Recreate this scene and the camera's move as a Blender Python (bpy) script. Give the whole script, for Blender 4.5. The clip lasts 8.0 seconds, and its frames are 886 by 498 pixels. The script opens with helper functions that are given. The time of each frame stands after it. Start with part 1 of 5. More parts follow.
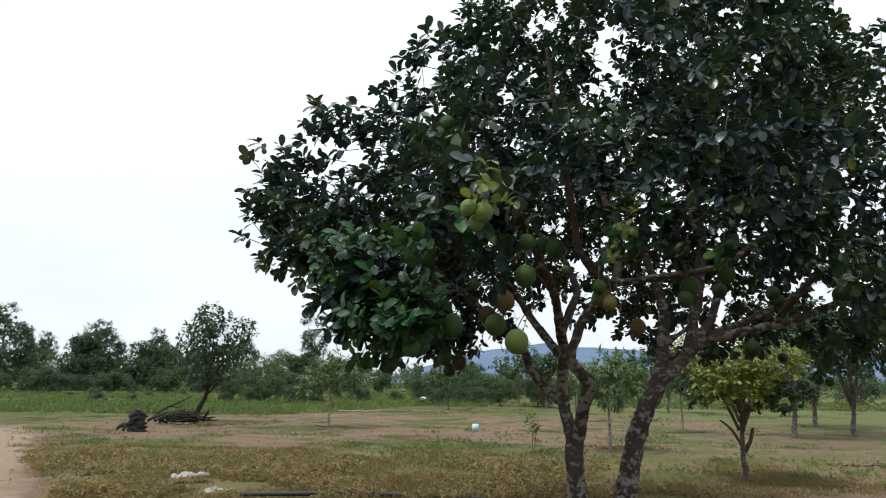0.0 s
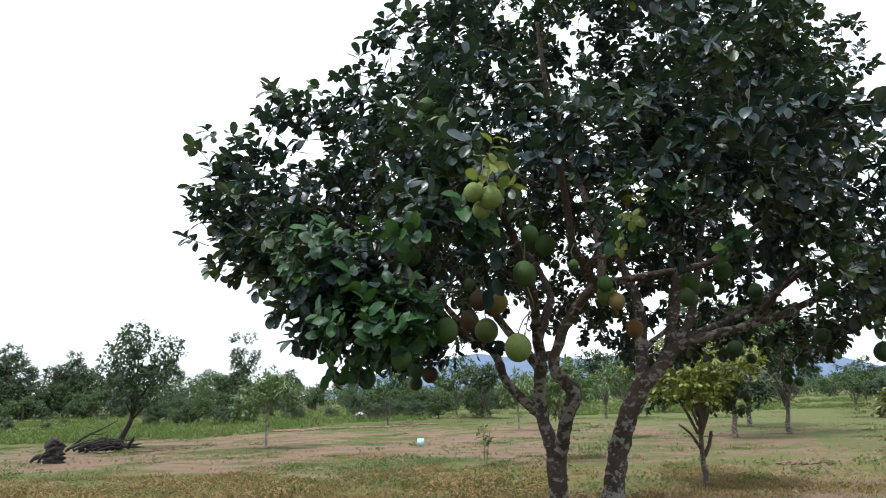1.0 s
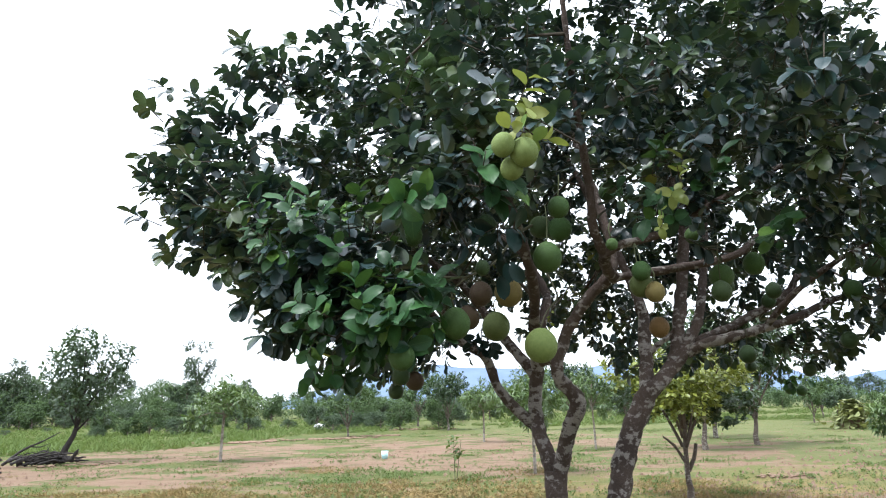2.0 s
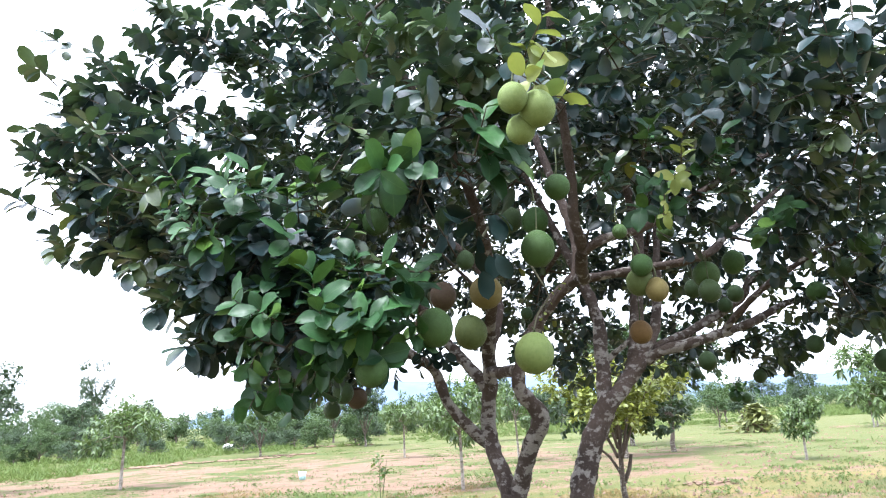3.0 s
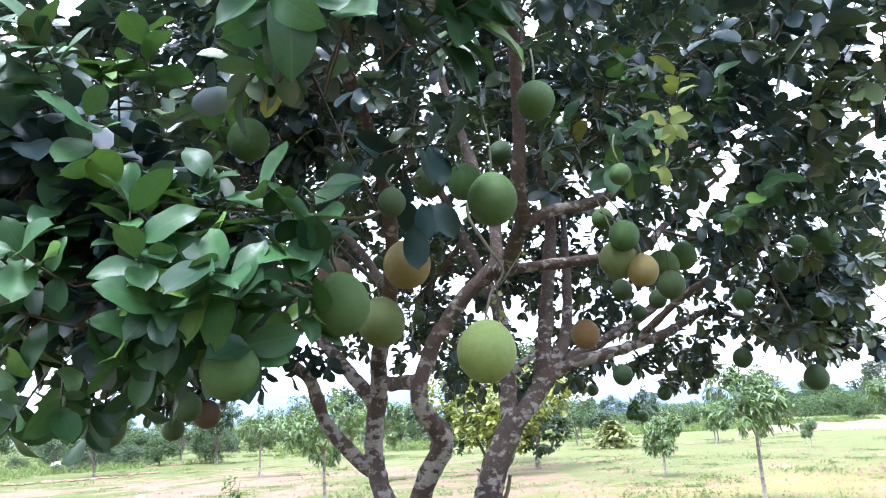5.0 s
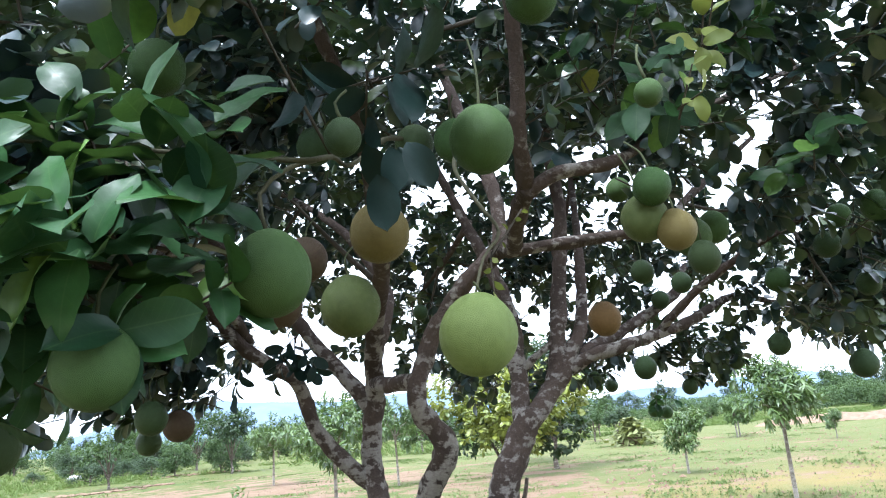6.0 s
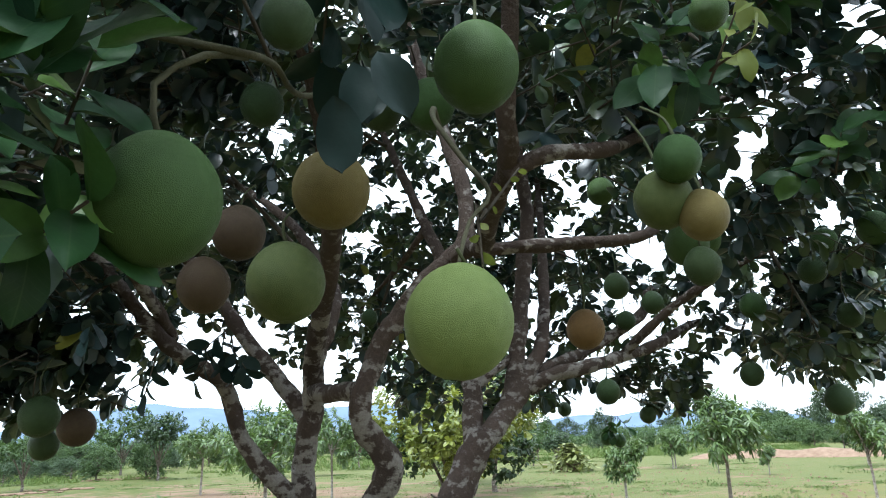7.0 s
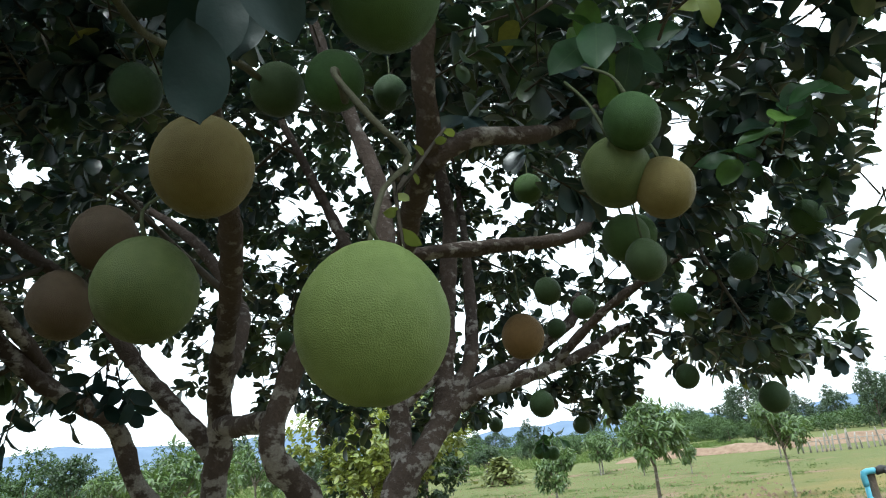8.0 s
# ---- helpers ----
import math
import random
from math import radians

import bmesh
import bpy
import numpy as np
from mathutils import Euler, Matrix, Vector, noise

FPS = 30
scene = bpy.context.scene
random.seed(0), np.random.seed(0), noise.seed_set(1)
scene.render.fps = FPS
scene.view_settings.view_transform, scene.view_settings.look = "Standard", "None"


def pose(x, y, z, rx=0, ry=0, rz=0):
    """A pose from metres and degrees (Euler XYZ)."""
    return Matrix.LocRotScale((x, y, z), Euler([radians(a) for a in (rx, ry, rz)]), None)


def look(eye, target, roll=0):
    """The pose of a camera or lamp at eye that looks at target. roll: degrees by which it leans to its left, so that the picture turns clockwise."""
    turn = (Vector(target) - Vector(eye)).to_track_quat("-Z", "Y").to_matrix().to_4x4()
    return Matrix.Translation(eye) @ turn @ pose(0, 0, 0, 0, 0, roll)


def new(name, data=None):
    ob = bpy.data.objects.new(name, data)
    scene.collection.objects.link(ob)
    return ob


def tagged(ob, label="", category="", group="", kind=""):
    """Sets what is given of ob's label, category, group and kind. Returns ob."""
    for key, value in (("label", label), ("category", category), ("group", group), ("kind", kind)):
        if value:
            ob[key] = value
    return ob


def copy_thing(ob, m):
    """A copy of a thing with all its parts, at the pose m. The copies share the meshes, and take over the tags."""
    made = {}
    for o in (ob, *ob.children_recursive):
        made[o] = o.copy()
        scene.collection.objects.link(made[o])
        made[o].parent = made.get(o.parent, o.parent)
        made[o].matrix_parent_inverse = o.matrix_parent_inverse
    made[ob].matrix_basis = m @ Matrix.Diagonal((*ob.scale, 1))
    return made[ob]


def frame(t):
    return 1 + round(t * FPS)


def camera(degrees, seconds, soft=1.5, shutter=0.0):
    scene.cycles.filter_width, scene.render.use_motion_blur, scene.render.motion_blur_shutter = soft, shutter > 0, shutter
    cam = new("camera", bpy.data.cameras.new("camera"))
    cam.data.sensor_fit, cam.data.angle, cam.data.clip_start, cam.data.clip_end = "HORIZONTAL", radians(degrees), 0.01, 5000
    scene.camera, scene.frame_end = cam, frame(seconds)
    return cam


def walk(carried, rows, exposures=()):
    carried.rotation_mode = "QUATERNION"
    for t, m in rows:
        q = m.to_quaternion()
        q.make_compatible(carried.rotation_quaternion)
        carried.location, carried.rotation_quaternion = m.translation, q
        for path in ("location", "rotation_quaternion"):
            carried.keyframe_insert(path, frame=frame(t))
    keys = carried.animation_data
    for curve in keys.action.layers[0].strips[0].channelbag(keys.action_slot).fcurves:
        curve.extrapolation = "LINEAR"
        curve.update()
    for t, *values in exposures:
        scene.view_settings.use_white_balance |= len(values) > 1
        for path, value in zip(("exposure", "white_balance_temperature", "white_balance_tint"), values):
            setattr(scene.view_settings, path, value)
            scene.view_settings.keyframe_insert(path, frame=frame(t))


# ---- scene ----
cam = camera(65.6, 8.0, soft=1.1)
PATH = [
    (0, (0.227, 0.422, 1.547), (0.14, 2.384, 1.927), 0.6),
    (0.5, (0.055, 0.717, 1.519), (0.052, 2.679, 1.907), -0.1),
    (1, (-0.138, 0.987, 1.559), (-0.022, 2.94, 1.973), -1.6),
    (1.2, (-0.179, 1.159, 1.548), (0.004, 3.11, 1.949), -2.2),
    (2.3, (-0.392, 1.927, 1.552), (-0.11, 3.851, 2.019), -0.5),
    (2.5, (-0.441, 2.062, 1.579), (-0.068, 3.967, 2.061), 0.4),
    (3, (-0.487, 2.354, 1.593), (-0.011, 4.239, 2.061), -3.1),
    (3.5, (-0.448, 2.709, 1.615), (0.109, 4.575, 2.069), -4.6),
    (4, (-0.403, 2.878, 1.609), (0.237, 4.727, 2.022), -2.8),
    (4.5, (-0.409, 3.129, 1.614), (0.38, 4.916, 2.041), -1.0),
    (4.7, (-0.401, 3.21, 1.626), (0.436, 4.971, 2.073), -2.6),
    (5.8, (-0.147, 3.667, 1.641), (0.645, 5.427, 2.166), -3.7),
    (6, (-0.102, 3.719, 1.642), (0.702, 5.482, 2.138), -4.6),
    (6.5, (-0.036, 3.848, 1.634), (0.82, 5.592, 2.11), -4.2),
    (7, (0.03, 4.092, 1.649), (0.957, 5.782, 2.184), -1.6),
    (7.5, (0.098, 4.256, 1.682), (1.156, 5.849, 2.269), -5.3),
    (8, (0.179, 4.331, 1.677), (1.295, 5.889, 2.249), -5.8),
]
EXPOSURES = [(0.0, -0.75, 6150, 8), (1.2, -0.15, 6050, 9), (2.5, 0.8, 5850, 12), (3.5, 1.34, 5650, 16), (4.5, 1.38, 5450, 17), (6.0, 1.04, 5550, 10), (6.5, 0.68, 5650, 7), (7.0, 0.48, 5700, 4), (8.0, 0.15, 5850, 0)]
walk(cam, [(t, look(eye, target, roll)) for t, eye, target, roll in PATH], EXPOSURES)

# ---- world and sun: bright overcast afternoon ----
def build_world():
    w = bpy.data.worlds.new("overcast_sky")
    scene.world = w
    w.use_nodes = True
    nt = w.node_tree
    nt.nodes.clear()
    out = nt.nodes.new("ShaderNodeOutputWorld")
    bg = nt.nodes.new("ShaderNodeBackground")
    sky = nt.nodes.new("ShaderNodeTexSky")
    sky.sky_type, sky.sun_disc = "NISHITA", False
    sky.sun_elevation, sky.sun_rotation = radians(66), radians(240)
    sky.air_density, sky.dust_density = 1.2, 3.0
    tc = nt.nodes.new("ShaderNodeTexCoord")
    mp = nt.nodes.new("ShaderNodeMapping")
    mp.inputs["Scale"].default_value = (1.0, 1.0, 3.5)
    nz = nt.nodes.new("ShaderNodeTexNoise")
    nz.inputs["Scale"].default_value, nz.inputs["Detail"].default_value = 2.2, 6
    ramp = nt.nodes.new("ShaderNodeMapRange")
    ramp.inputs["From Min"].default_value, ramp.inputs["From Max"].default_value = 0.3, 0.6
    ramp.inputs["To Min"].default_value, ramp.inputs["To Max"].default_value = 0.86, 0.98
    mix = nt.nodes.new("ShaderNodeMix")
    mix.data_type = "RGBA"
    # an overcast sky grows brighter from the horizon to the zenith
    sep = nt.nodes.new("ShaderNodeSeparateXYZ")
    rise = nt.nodes.new("ShaderNodeMapRange")
    rise.inputs["From Min"].default_value, rise.inputs["From Max"].default_value = 0.15, 1.0
    cloud = nt.nodes.new("ShaderNodeMix")
    cloud.data_type = "RGBA"
    cloud.inputs["A"].default_value, cloud.inputs["B"].default_value = CLOUD_LOW, CLOUD_TOP
    nt.links.new(tc.outputs["Generated"], sep.inputs["Vector"])
    nt.links.new(sep.outputs["Z"], rise.inputs["Value"])
    nt.links.new(rise.outputs["Result"], cloud.inputs["Factor"])
    nt.links.new(cloud.outputs["Result"], mix.inputs["B"])
    nt.links.new(tc.outputs["Generated"], mp.inputs["Vector"])
    nt.links.new(mp.outputs["Vector"], nz.inputs["Vector"])
    nt.links.new(nz.outputs["Fac"], ramp.inputs["Value"])
    nt.links.new(ramp.outputs["Result"], mix.inputs["Factor"])
    nt.links.new(sky.outputs["Color"], mix.inputs["A"])
    nt.links.new(mix.outputs["Result"], bg.inputs["Color"])
    bg.inputs["Strength"].default_value = 0.12
    nt.links.new(bg.outputs["Background"], out.inputs["Surface"])


CLOUD_LOW, CLOUD_TOP = (14.4, 14.7, 15.1, 1), (23.0, 23.3, 24.0, 1)
build_world()
sun = new("sun", bpy.data.lights.new("sun", "SUN"))
sun.data.energy, sun.data.angle, sun.data.color = 4.0, radians(14), (1.0, 0.97, 0.92)
sun.matrix_world = look((-7, -4, 18), (0, 0, 0))


# ---- materials ----
class Nodes:
    """A short way to write node trees."""

    def __init__(self, name):
        self.mat = bpy.data.materials.new(name)
        self.mat.use_nodes = True
        self.t = self.mat.node_tree
        self.t.nodes.clear()
        self.out = self.t.nodes.new("ShaderNodeOutputMaterial")

    def add(self, kind, **values):
        n = self.t.nodes.new("ShaderNode" + kind)
        for key, value in values.items():
            self.put(n, key.replace("_", " "), value)
        return n

    def put(self, n, key, value):
        socket = n.inputs[key]
        if isinstance(value, bpy.types.NodeSocket):
            self.t.links.new(value, socket)
        elif socket.type == "RGBA" and len(value) == 3:
            socket.default_value = (*value, 1)
        else:
            socket.default_value = value

    def place(self):
        return self.add("NewGeometry").outputs["Position"]

    def local(self):
        return self.add("TexCoord").outputs["Object"]

    def noise(self, vec, scale, detail=4.0, rough=0.55):
        return self.add("TexNoise", Vector=vec, Scale=scale, Detail=detail, Roughness=rough).outputs["Fac"]

    def span(self, v, a, b, lo=0.0, hi=1.0):
        n = self.add("MapRange")
        self.put(n, "Value", v)
        for k, x in (("From Min", a), ("From Max", b), ("To Min", lo), ("To Max", hi)):
            n.inputs[k].default_value = x
        return n.outputs["Result"]

    def mix(self, fac, a, b, how="MIX"):
        n = self.t.nodes.new("ShaderNodeMix")
        n.data_type, n.blend_type = "RGBA", how
        for key, value in (("Factor", fac), ("A", a), ("B", b)):
            if isinstance(value, tuple) and len(value) == 3:
                value = (*value, 1)
            self.put(n, key, value)
        return n.outputs["Result"]

    def math(self, op, a, b=0.0):
        n = self.t.nodes.new("ShaderNodeMath")
        n.operation = op
        self.put(n, 0, a)
        self.put(n, 1, b)
        return n.outputs[0]

    def bump(self, height, strength, distance=0.01):
        return self.add("Bump", Height=height, Strength=strength, Distance=distance).outputs["Normal"]

    def surface(self, colour, rough=0.7, normal=None, translucent=0.0, glow=None, spec=0.5):
        p = self.add("BsdfPrincipled")
        self.put(p, "Base Color", (*colour, 1) if isinstance(colour, tuple) and len(colour) == 3 else colour)
        self.put(p, "Roughness", rough)
        p.inputs["Specular IOR Level"].default_value = spec
        if normal is not None:
            self.put(p, "Normal", normal)
        last = p.outputs["BSDF"]
        if translucent:
            tr = self.add("BsdfTranslucent")
            self.put(tr, "Color", glow if glow is not None else colour)
            m = self.add("MixShader", Fac=translucent)
            self.t.links.new(last, m.inputs[1])
            self.t.links.new(tr.outputs["BSDF"], m.inputs[2])
            last = m.outputs["Shader"]
        self.t.links.new(last, self.out.inputs["Surface"])
        return self.mat


def leaf_material(name, dark, light, through_colour, gloss=0.38, yellow=0.0, single=False, spec=0.5, trans=0.22, shoots=False):
    n = Nodes(name)
    r = n.add("ObjectInfo").outputs["Random"] if single else n.add("NewGeometry").outputs["Random Per Island"]
    col = n.mix(n.math("POWER", r, 1.8) if single else r, dark, light)
    far = n.noise(n.place(), 1.1, 2)
    col = n.mix(n.span(far, 0.40, 0.75, 0.0, 0.8), col, light)
    if shoots:
        tips = n.noise(n.place(), 2.3, 2)
        col = n.mix(n.span(tips, 0.51, 0.62, 0.0, 0.7), col, (0.095, 0.135, 0.03))
    if yellow:
        r2 = n.math("FRACT", n.math("MULTIPLY", r, 37.7))
        col = n.mix(n.math("LESS_THAN", r2, yellow), col, (0.30, 0.31, 0.05))
    if single:
        r3 = n.math("FRACT", n.math("MULTIPLY", r, 17.3))
        col = n.mix(n.span(r3, 0.88, 0.95), col, (0.105, 0.20, 0.035))
        axes = n.add("SeparateXYZ", Vector=n.local())
        away = n.math("ABSOLUTE", axes.outputs["Y"])
        col = n.mix(n.span(away, 0.004, 0.016, 0.22, 0.0), col, (0.11, 0.17, 0.06))
        vein = n.math("FRACT", n.math("MULTIPLY", n.math("SUBTRACT", axes.outputs["X"], n.math("MULTIPLY", away, 0.8)), 9.0))
        col = n.mix(n.span(vein, 0.0, 0.14, 0.12, 0.0), col, (0.10, 0.17, 0.06))
    grain = n.noise(n.place(), 60, 3)
    col = n.mix(n.span(grain, 0.3, 0.8, 0.0, 0.35), col, dark)
    return n.surface(col, n.span(grain, 0.2, 0.8, gloss - 0.06, gloss + 0.12), n.bump(grain, 0.15, 0.004), trans, through_colour, spec)


def bark_material(name, base, dark, pale, patch_lo, patch_hi, ring=0.5):
    """Brown bark with pale crusts of lichen in ringed blotches, thicker on the older wood low down."""
    n = Nodes(name)
    p = n.place()
    big = n.noise(p, 2.6, 5)
    fine = n.noise(p, 70.0, 6, 0.7)
    crust = n.noise(p, 26.0, 5, 0.65)
    m = n.add("Mapping")
    n.put(m, "Vector", p)
    m.inputs["Scale"].default_value = (6.5, 6.5, 11.0)
    lichen = n.noise(m.outputs["Vector"], 1.3, 4, 0.6)
    spot = n.add("TexVoronoi", Vector=p, Scale=19.0).outputs["Distance"]
    height = n.add("SeparateXYZ", Vector=p).outputs["Z"]
    col = n.mix(n.span(big, 0.3, 0.7), base, dark)
    col = n.mix(n.span(fine, 0.35, 0.75, 0, 0.6), col, dark)
    col = n.mix(n.span(crust, 0.54, 0.62, 0, 0.3), col, n.mix(n.span(fine, 0.3, 0.7), base, pale))
    edge = n.math("ADD", n.math("MULTIPLY", lichen, 0.62), n.math("ADD", n.math("MULTIPLY", crust, 0.24), n.math("MULTIPLY", big, 0.2)))
    edge = n.math("ADD", edge, n.math("MULTIPLY", n.math("SUBTRACT", 0.42, spot), 0.10))
    edge = n.math("ADD", edge, n.math("ADD", n.math("ADD", n.span(height, 0.3, 0.85, 0.09, 0.0), n.span(height, 0.9, 1.5, 0.0, 0.035)), n.span(height, 2.0, 3.0, 0.0, -0.07)))
    pale_worn = n.mix(n.span(fine, 0.4, 0.7, 0, 0.5), pale, base)
    col = n.mix(n.span(edge, patch_lo, patch_hi, 0, 0.92), col, pale_worn)
    h = n.math("ADD", n.math("MULTIPLY", lichen, ring), n.math("ADD", n.math("MULTIPLY", crust, 0.8), fine))
    return n.surface(col, 0.9, n.bump(h, 0.8, 0.02), spec=0.2)


def fruit_material(name, top, low, warm):
    n = Nodes(name)
    p = n.local()
    r = n.add("ObjectInfo").outputs["Random"]
    cloud = n.noise(p, 9, 4)
    pore = n.add("TexVoronoi", Vector=p, Scale=110.0).outputs["Distance"]
    col = n.mix(n.span(cloud, 0.3, 0.7), top, low)
    col = n.mix(n.math("MULTIPLY", r, 0.35), col, warm)
    streak = n.add("Mapping")
    n.put(streak, "Vector", p)
    streak.inputs["Scale"].default_value = (18, 18, 110)
    scar = n.noise(streak.outputs["Vector"], 1.0, 3)
    col = n.mix(n.span(scar, 0.66, 0.76, 0, 0.45), col, warm)
    col = n.mix(n.span(pore, 0.0, 0.5, 0.28, 0.0), col, (0.10, 0.16, 0.03))
    return n.surface(col, n.span(cloud, 0.2, 0.8, 0.42, 0.58), n.bump(pore, 0.4, 0.003), spec=0.14)


def plain(name, a, b, scale=8.0, rough=0.8, bump=0.3, depth=0.01, spec=0.3):
    n = Nodes(name)
    p = n.place()
    v = n.noise(p, scale, 6, 0.6)
    w = n.noise(p, scale * 7, 4, 0.6)
    col = n.mix(n.span(v, 0.3, 0.7), a, b)
    col = n.mix(n.span(w, 0.35, 0.75, 0, 0.45), col, a)
    return n.surface(col, rough, n.bump(w, bump, depth), spec=spec)


def ground_material():
    n = Nodes("orchard_ground")
    p = n.place()
    flat = n.add("Mapping")
    n.put(flat, "Vector", p)
    flat.inputs["Scale"].default_value = (0.8, 1.0, 1.0)
    v = flat.outputs["Vector"]
    broad = n.noise(v, 0.30, 5, 0.6)
    mid = n.noise(v, 1.1, 5, 0.65)
    fine = n.noise(p, 6.0, 6, 0.7)
    grit = n.noise(p, 40.0, 4, 0.7)
    grass = n.mix(n.span(mid, 0.38, 0.60), (0.042, 0.084, 0.019), (0.120, 0.108, 0.038))
    grass = n.mix(n.span(fine, 0.35, 0.7), grass, (0.08, 0.10, 0.028))
    dirt = n.mix(n.span(mid, 0.3, 0.7), (0.148, 0.090, 0.058), (0.215, 0.150, 0.106))
    dirt = n.mix(n.span(fine, 0.4, 0.75, 0, 0.6), dirt, (0.19, 0.125, 0.085))
    # bare earth: a belt between the young trees, a sandy track, worn patches
    sep = n.add("SeparateXYZ", Vector=p)
    x, y = sep.outputs["X"], sep.outputs["Y"]
    belt = n.math("MULTIPLY", n.span(y, 14, 20), n.span(y, 50, 34))
    belt = n.math("MULTIPLY", belt, n.span(x, 20, 8, 0.15, 1.0))
    belt = n.math("MULTIPLY", belt, n.span(x, -16, -10, 0.1, 1.0))
    green_far = n.math("MULTIPLY", n.span(y, 30, 44), n.span(x, 14, 4, 0.3, 1.0))
    track = n.math("ABSOLUTE", n.math("ADD", n.math("MULTIPLY", n.math("SUBTRACT", y, 10.1), 0.614), n.math("ADD", x, 7.1)))
    track = n.math("MULTIPLY", n.span(track, 1.7, 0.6), n.span(y, 27, 20))
    bare = n.math("ADD", n.math("MULTIPLY", broad, 0.62), n.math("MULTIPLY", mid, 0.38))
    bare = n.math("ADD", bare, n.math("MULTIPLY", belt, 0.085))
    bare = n.math("ADD", bare, n.math("MULTIPLY", track, 0.12))
    bare = n.math("SUBTRACT", bare, n.math("MULTIPLY", green_far, 0.10))
    bare = n.math("SUBTRACT", bare, n.math("MULTIPLY", n.span(x, 7, 13), 0.05))
    strip = n.math("ABSOLUTE", n.math("SUBTRACT", y, 11.9))
    bare = n.math("ADD", bare, n.math("MULTIPLY", n.math("MULTIPLY", n.span(strip, 1.3, 0.4), n.span(x, 0, 3)), 0.11))
    bare = n.math("ADD", bare, n.math("MULTIPLY", n.math("SUBTRACT", fine, 0.5), 0.24))
    grass = n.mix(n.math("MULTIPLY", n.span(x, 3, 10), 0.55), grass, (0.132, 0.142, 0.056))
    near = n.span(y, 19, 13)
    grass = n.mix(n.math("MULTIPLY", near, n.span(broad, 0.35, 0.6)), grass, (0.21, 0.155, 0.06))
    col = n.mix(n.span(bare, 0.525, 0.585), grass, dirt)
    wheel = n.math("ADD", track, n.math("MULTIPLY", n.math("SUBTRACT", mid, 0.5), 1.3))
    col = n.mix(n.span(wheel, 0.45, 0.85, 0.0, 0.85), col, n.mix(n.span(fine, 0.35, 0.7), (0.36, 0.28, 0.205), (0.27, 0.19, 0.135)))
    # Shade under the tree put into the ground colour, cutting bounced light.
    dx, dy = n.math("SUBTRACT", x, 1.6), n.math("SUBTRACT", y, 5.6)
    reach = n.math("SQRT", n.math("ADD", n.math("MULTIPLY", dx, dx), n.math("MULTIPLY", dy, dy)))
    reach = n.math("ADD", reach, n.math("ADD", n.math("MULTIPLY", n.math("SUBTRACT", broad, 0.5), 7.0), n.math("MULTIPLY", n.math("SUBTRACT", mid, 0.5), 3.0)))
    tree_shade = n.mix(n.span(fine, 0.35, 0.7), (0.052, 0.060, 0.026), (0.082, 0.064, 0.038))
    col = n.mix(n.span(reach, 5.6, 3.4, 0.0, 0.9), col, tree_shade)
    col = n.mix(n.span(grit, 0.35, 0.75, 0, 0.42), col, (0.085, 0.072, 0.04))
    return n.surface(col, 0.95, n.bump(n.math("ADD", fine, grit), 0.7, 0.05), spec=0.1)


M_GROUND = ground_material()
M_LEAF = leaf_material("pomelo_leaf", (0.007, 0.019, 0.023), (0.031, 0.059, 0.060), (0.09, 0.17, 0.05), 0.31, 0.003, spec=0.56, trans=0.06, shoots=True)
M_LEAF_NEAR = leaf_material("pomelo_leaf_near", (0.006, 0.022, 0.013), (0.040, 0.108, 0.032), (0.12, 0.24, 0.04), 0.42, 0.0, True, 0.22, 0.08)
# Shaded copy of the pomelo leaf, the crown's shade put into its colour.
M_LEAF_SHADED = leaf_material("shaded_pomelo_leaf", (0.004, 0.015, 0.014), (0.010, 0.030, 0.025), (0.05, 0.10, 0.03), 0.45, spec=0.25, trans=0.03)
M_LEAF_YOUNG = leaf_material("young_pomelo_leaf", (0.12, 0.16, 0.032), (0.23, 0.25, 0.065), (0.28, 0.34, 0.06), 0.45, 0, True, 0.35)
M_BARK = bark_material("pomelo_bark", (0.125, 0.094, 0.078), (0.048, 0.036, 0.031), (0.33, 0.31, 0.285), 0.558, 0.608)
M_TWIG = plain("twig_bark", (0.045, 0.038, 0.028), (0.085, 0.07, 0.05), 20)
M_SHOOT = plain("green_brown_shoot_bark", (0.045, 0.046, 0.024), (0.085, 0.08, 0.045), 16)
M_STALK = plain("green_stalk", (0.035, 0.045, 0.018), (0.065, 0.075, 0.03), 30)
M_FRUIT = fruit_material("green_pomelo_skin", (0.044, 0.090, 0.028), (0.032, 0.068, 0.021), (0.070, 0.104, 0.032))
M_FRUIT_BRIGHT = fruit_material("bright_green_pomelo_skin", (0.150, 0.206, 0.062), (0.112, 0.162, 0.046), (0.19, 0.215, 0.075))
M_FRUIT_OLIVE = fruit_material("olive_pomelo_skin", (0.082, 0.105, 0.036), (0.062, 0.085, 0.028), (0.11, 0.12, 0.04))
# Darker skin: the leaves' shade is painted into the fruit colour.
M_FRUIT_SHADED = fruit_material("shade_darkened_pomelo_skin", (0.036, 0.066, 0.028), (0.026, 0.05, 0.021), (0.06, 0.075, 0.03))
M_FRUIT_TAN = fruit_material("tan_pomelo_skin", (0.165, 0.138, 0.050), (0.13, 0.104, 0.037), (0.155, 0.115, 0.045))
M_FRUIT_AMBER = fruit_material("amber_pomelo_skin", (0.15, 0.092, 0.036), (0.115, 0.07, 0.028), (0.14, 0.08, 0.035))
# Brown tone puts the shadow between branches into the skin.
M_FRUIT_SHADED_BROWN = fruit_material("shade_browned_pomelo_skin", (0.07, 0.047, 0.032), (0.052, 0.034, 0.024), (0.085, 0.057, 0.033))
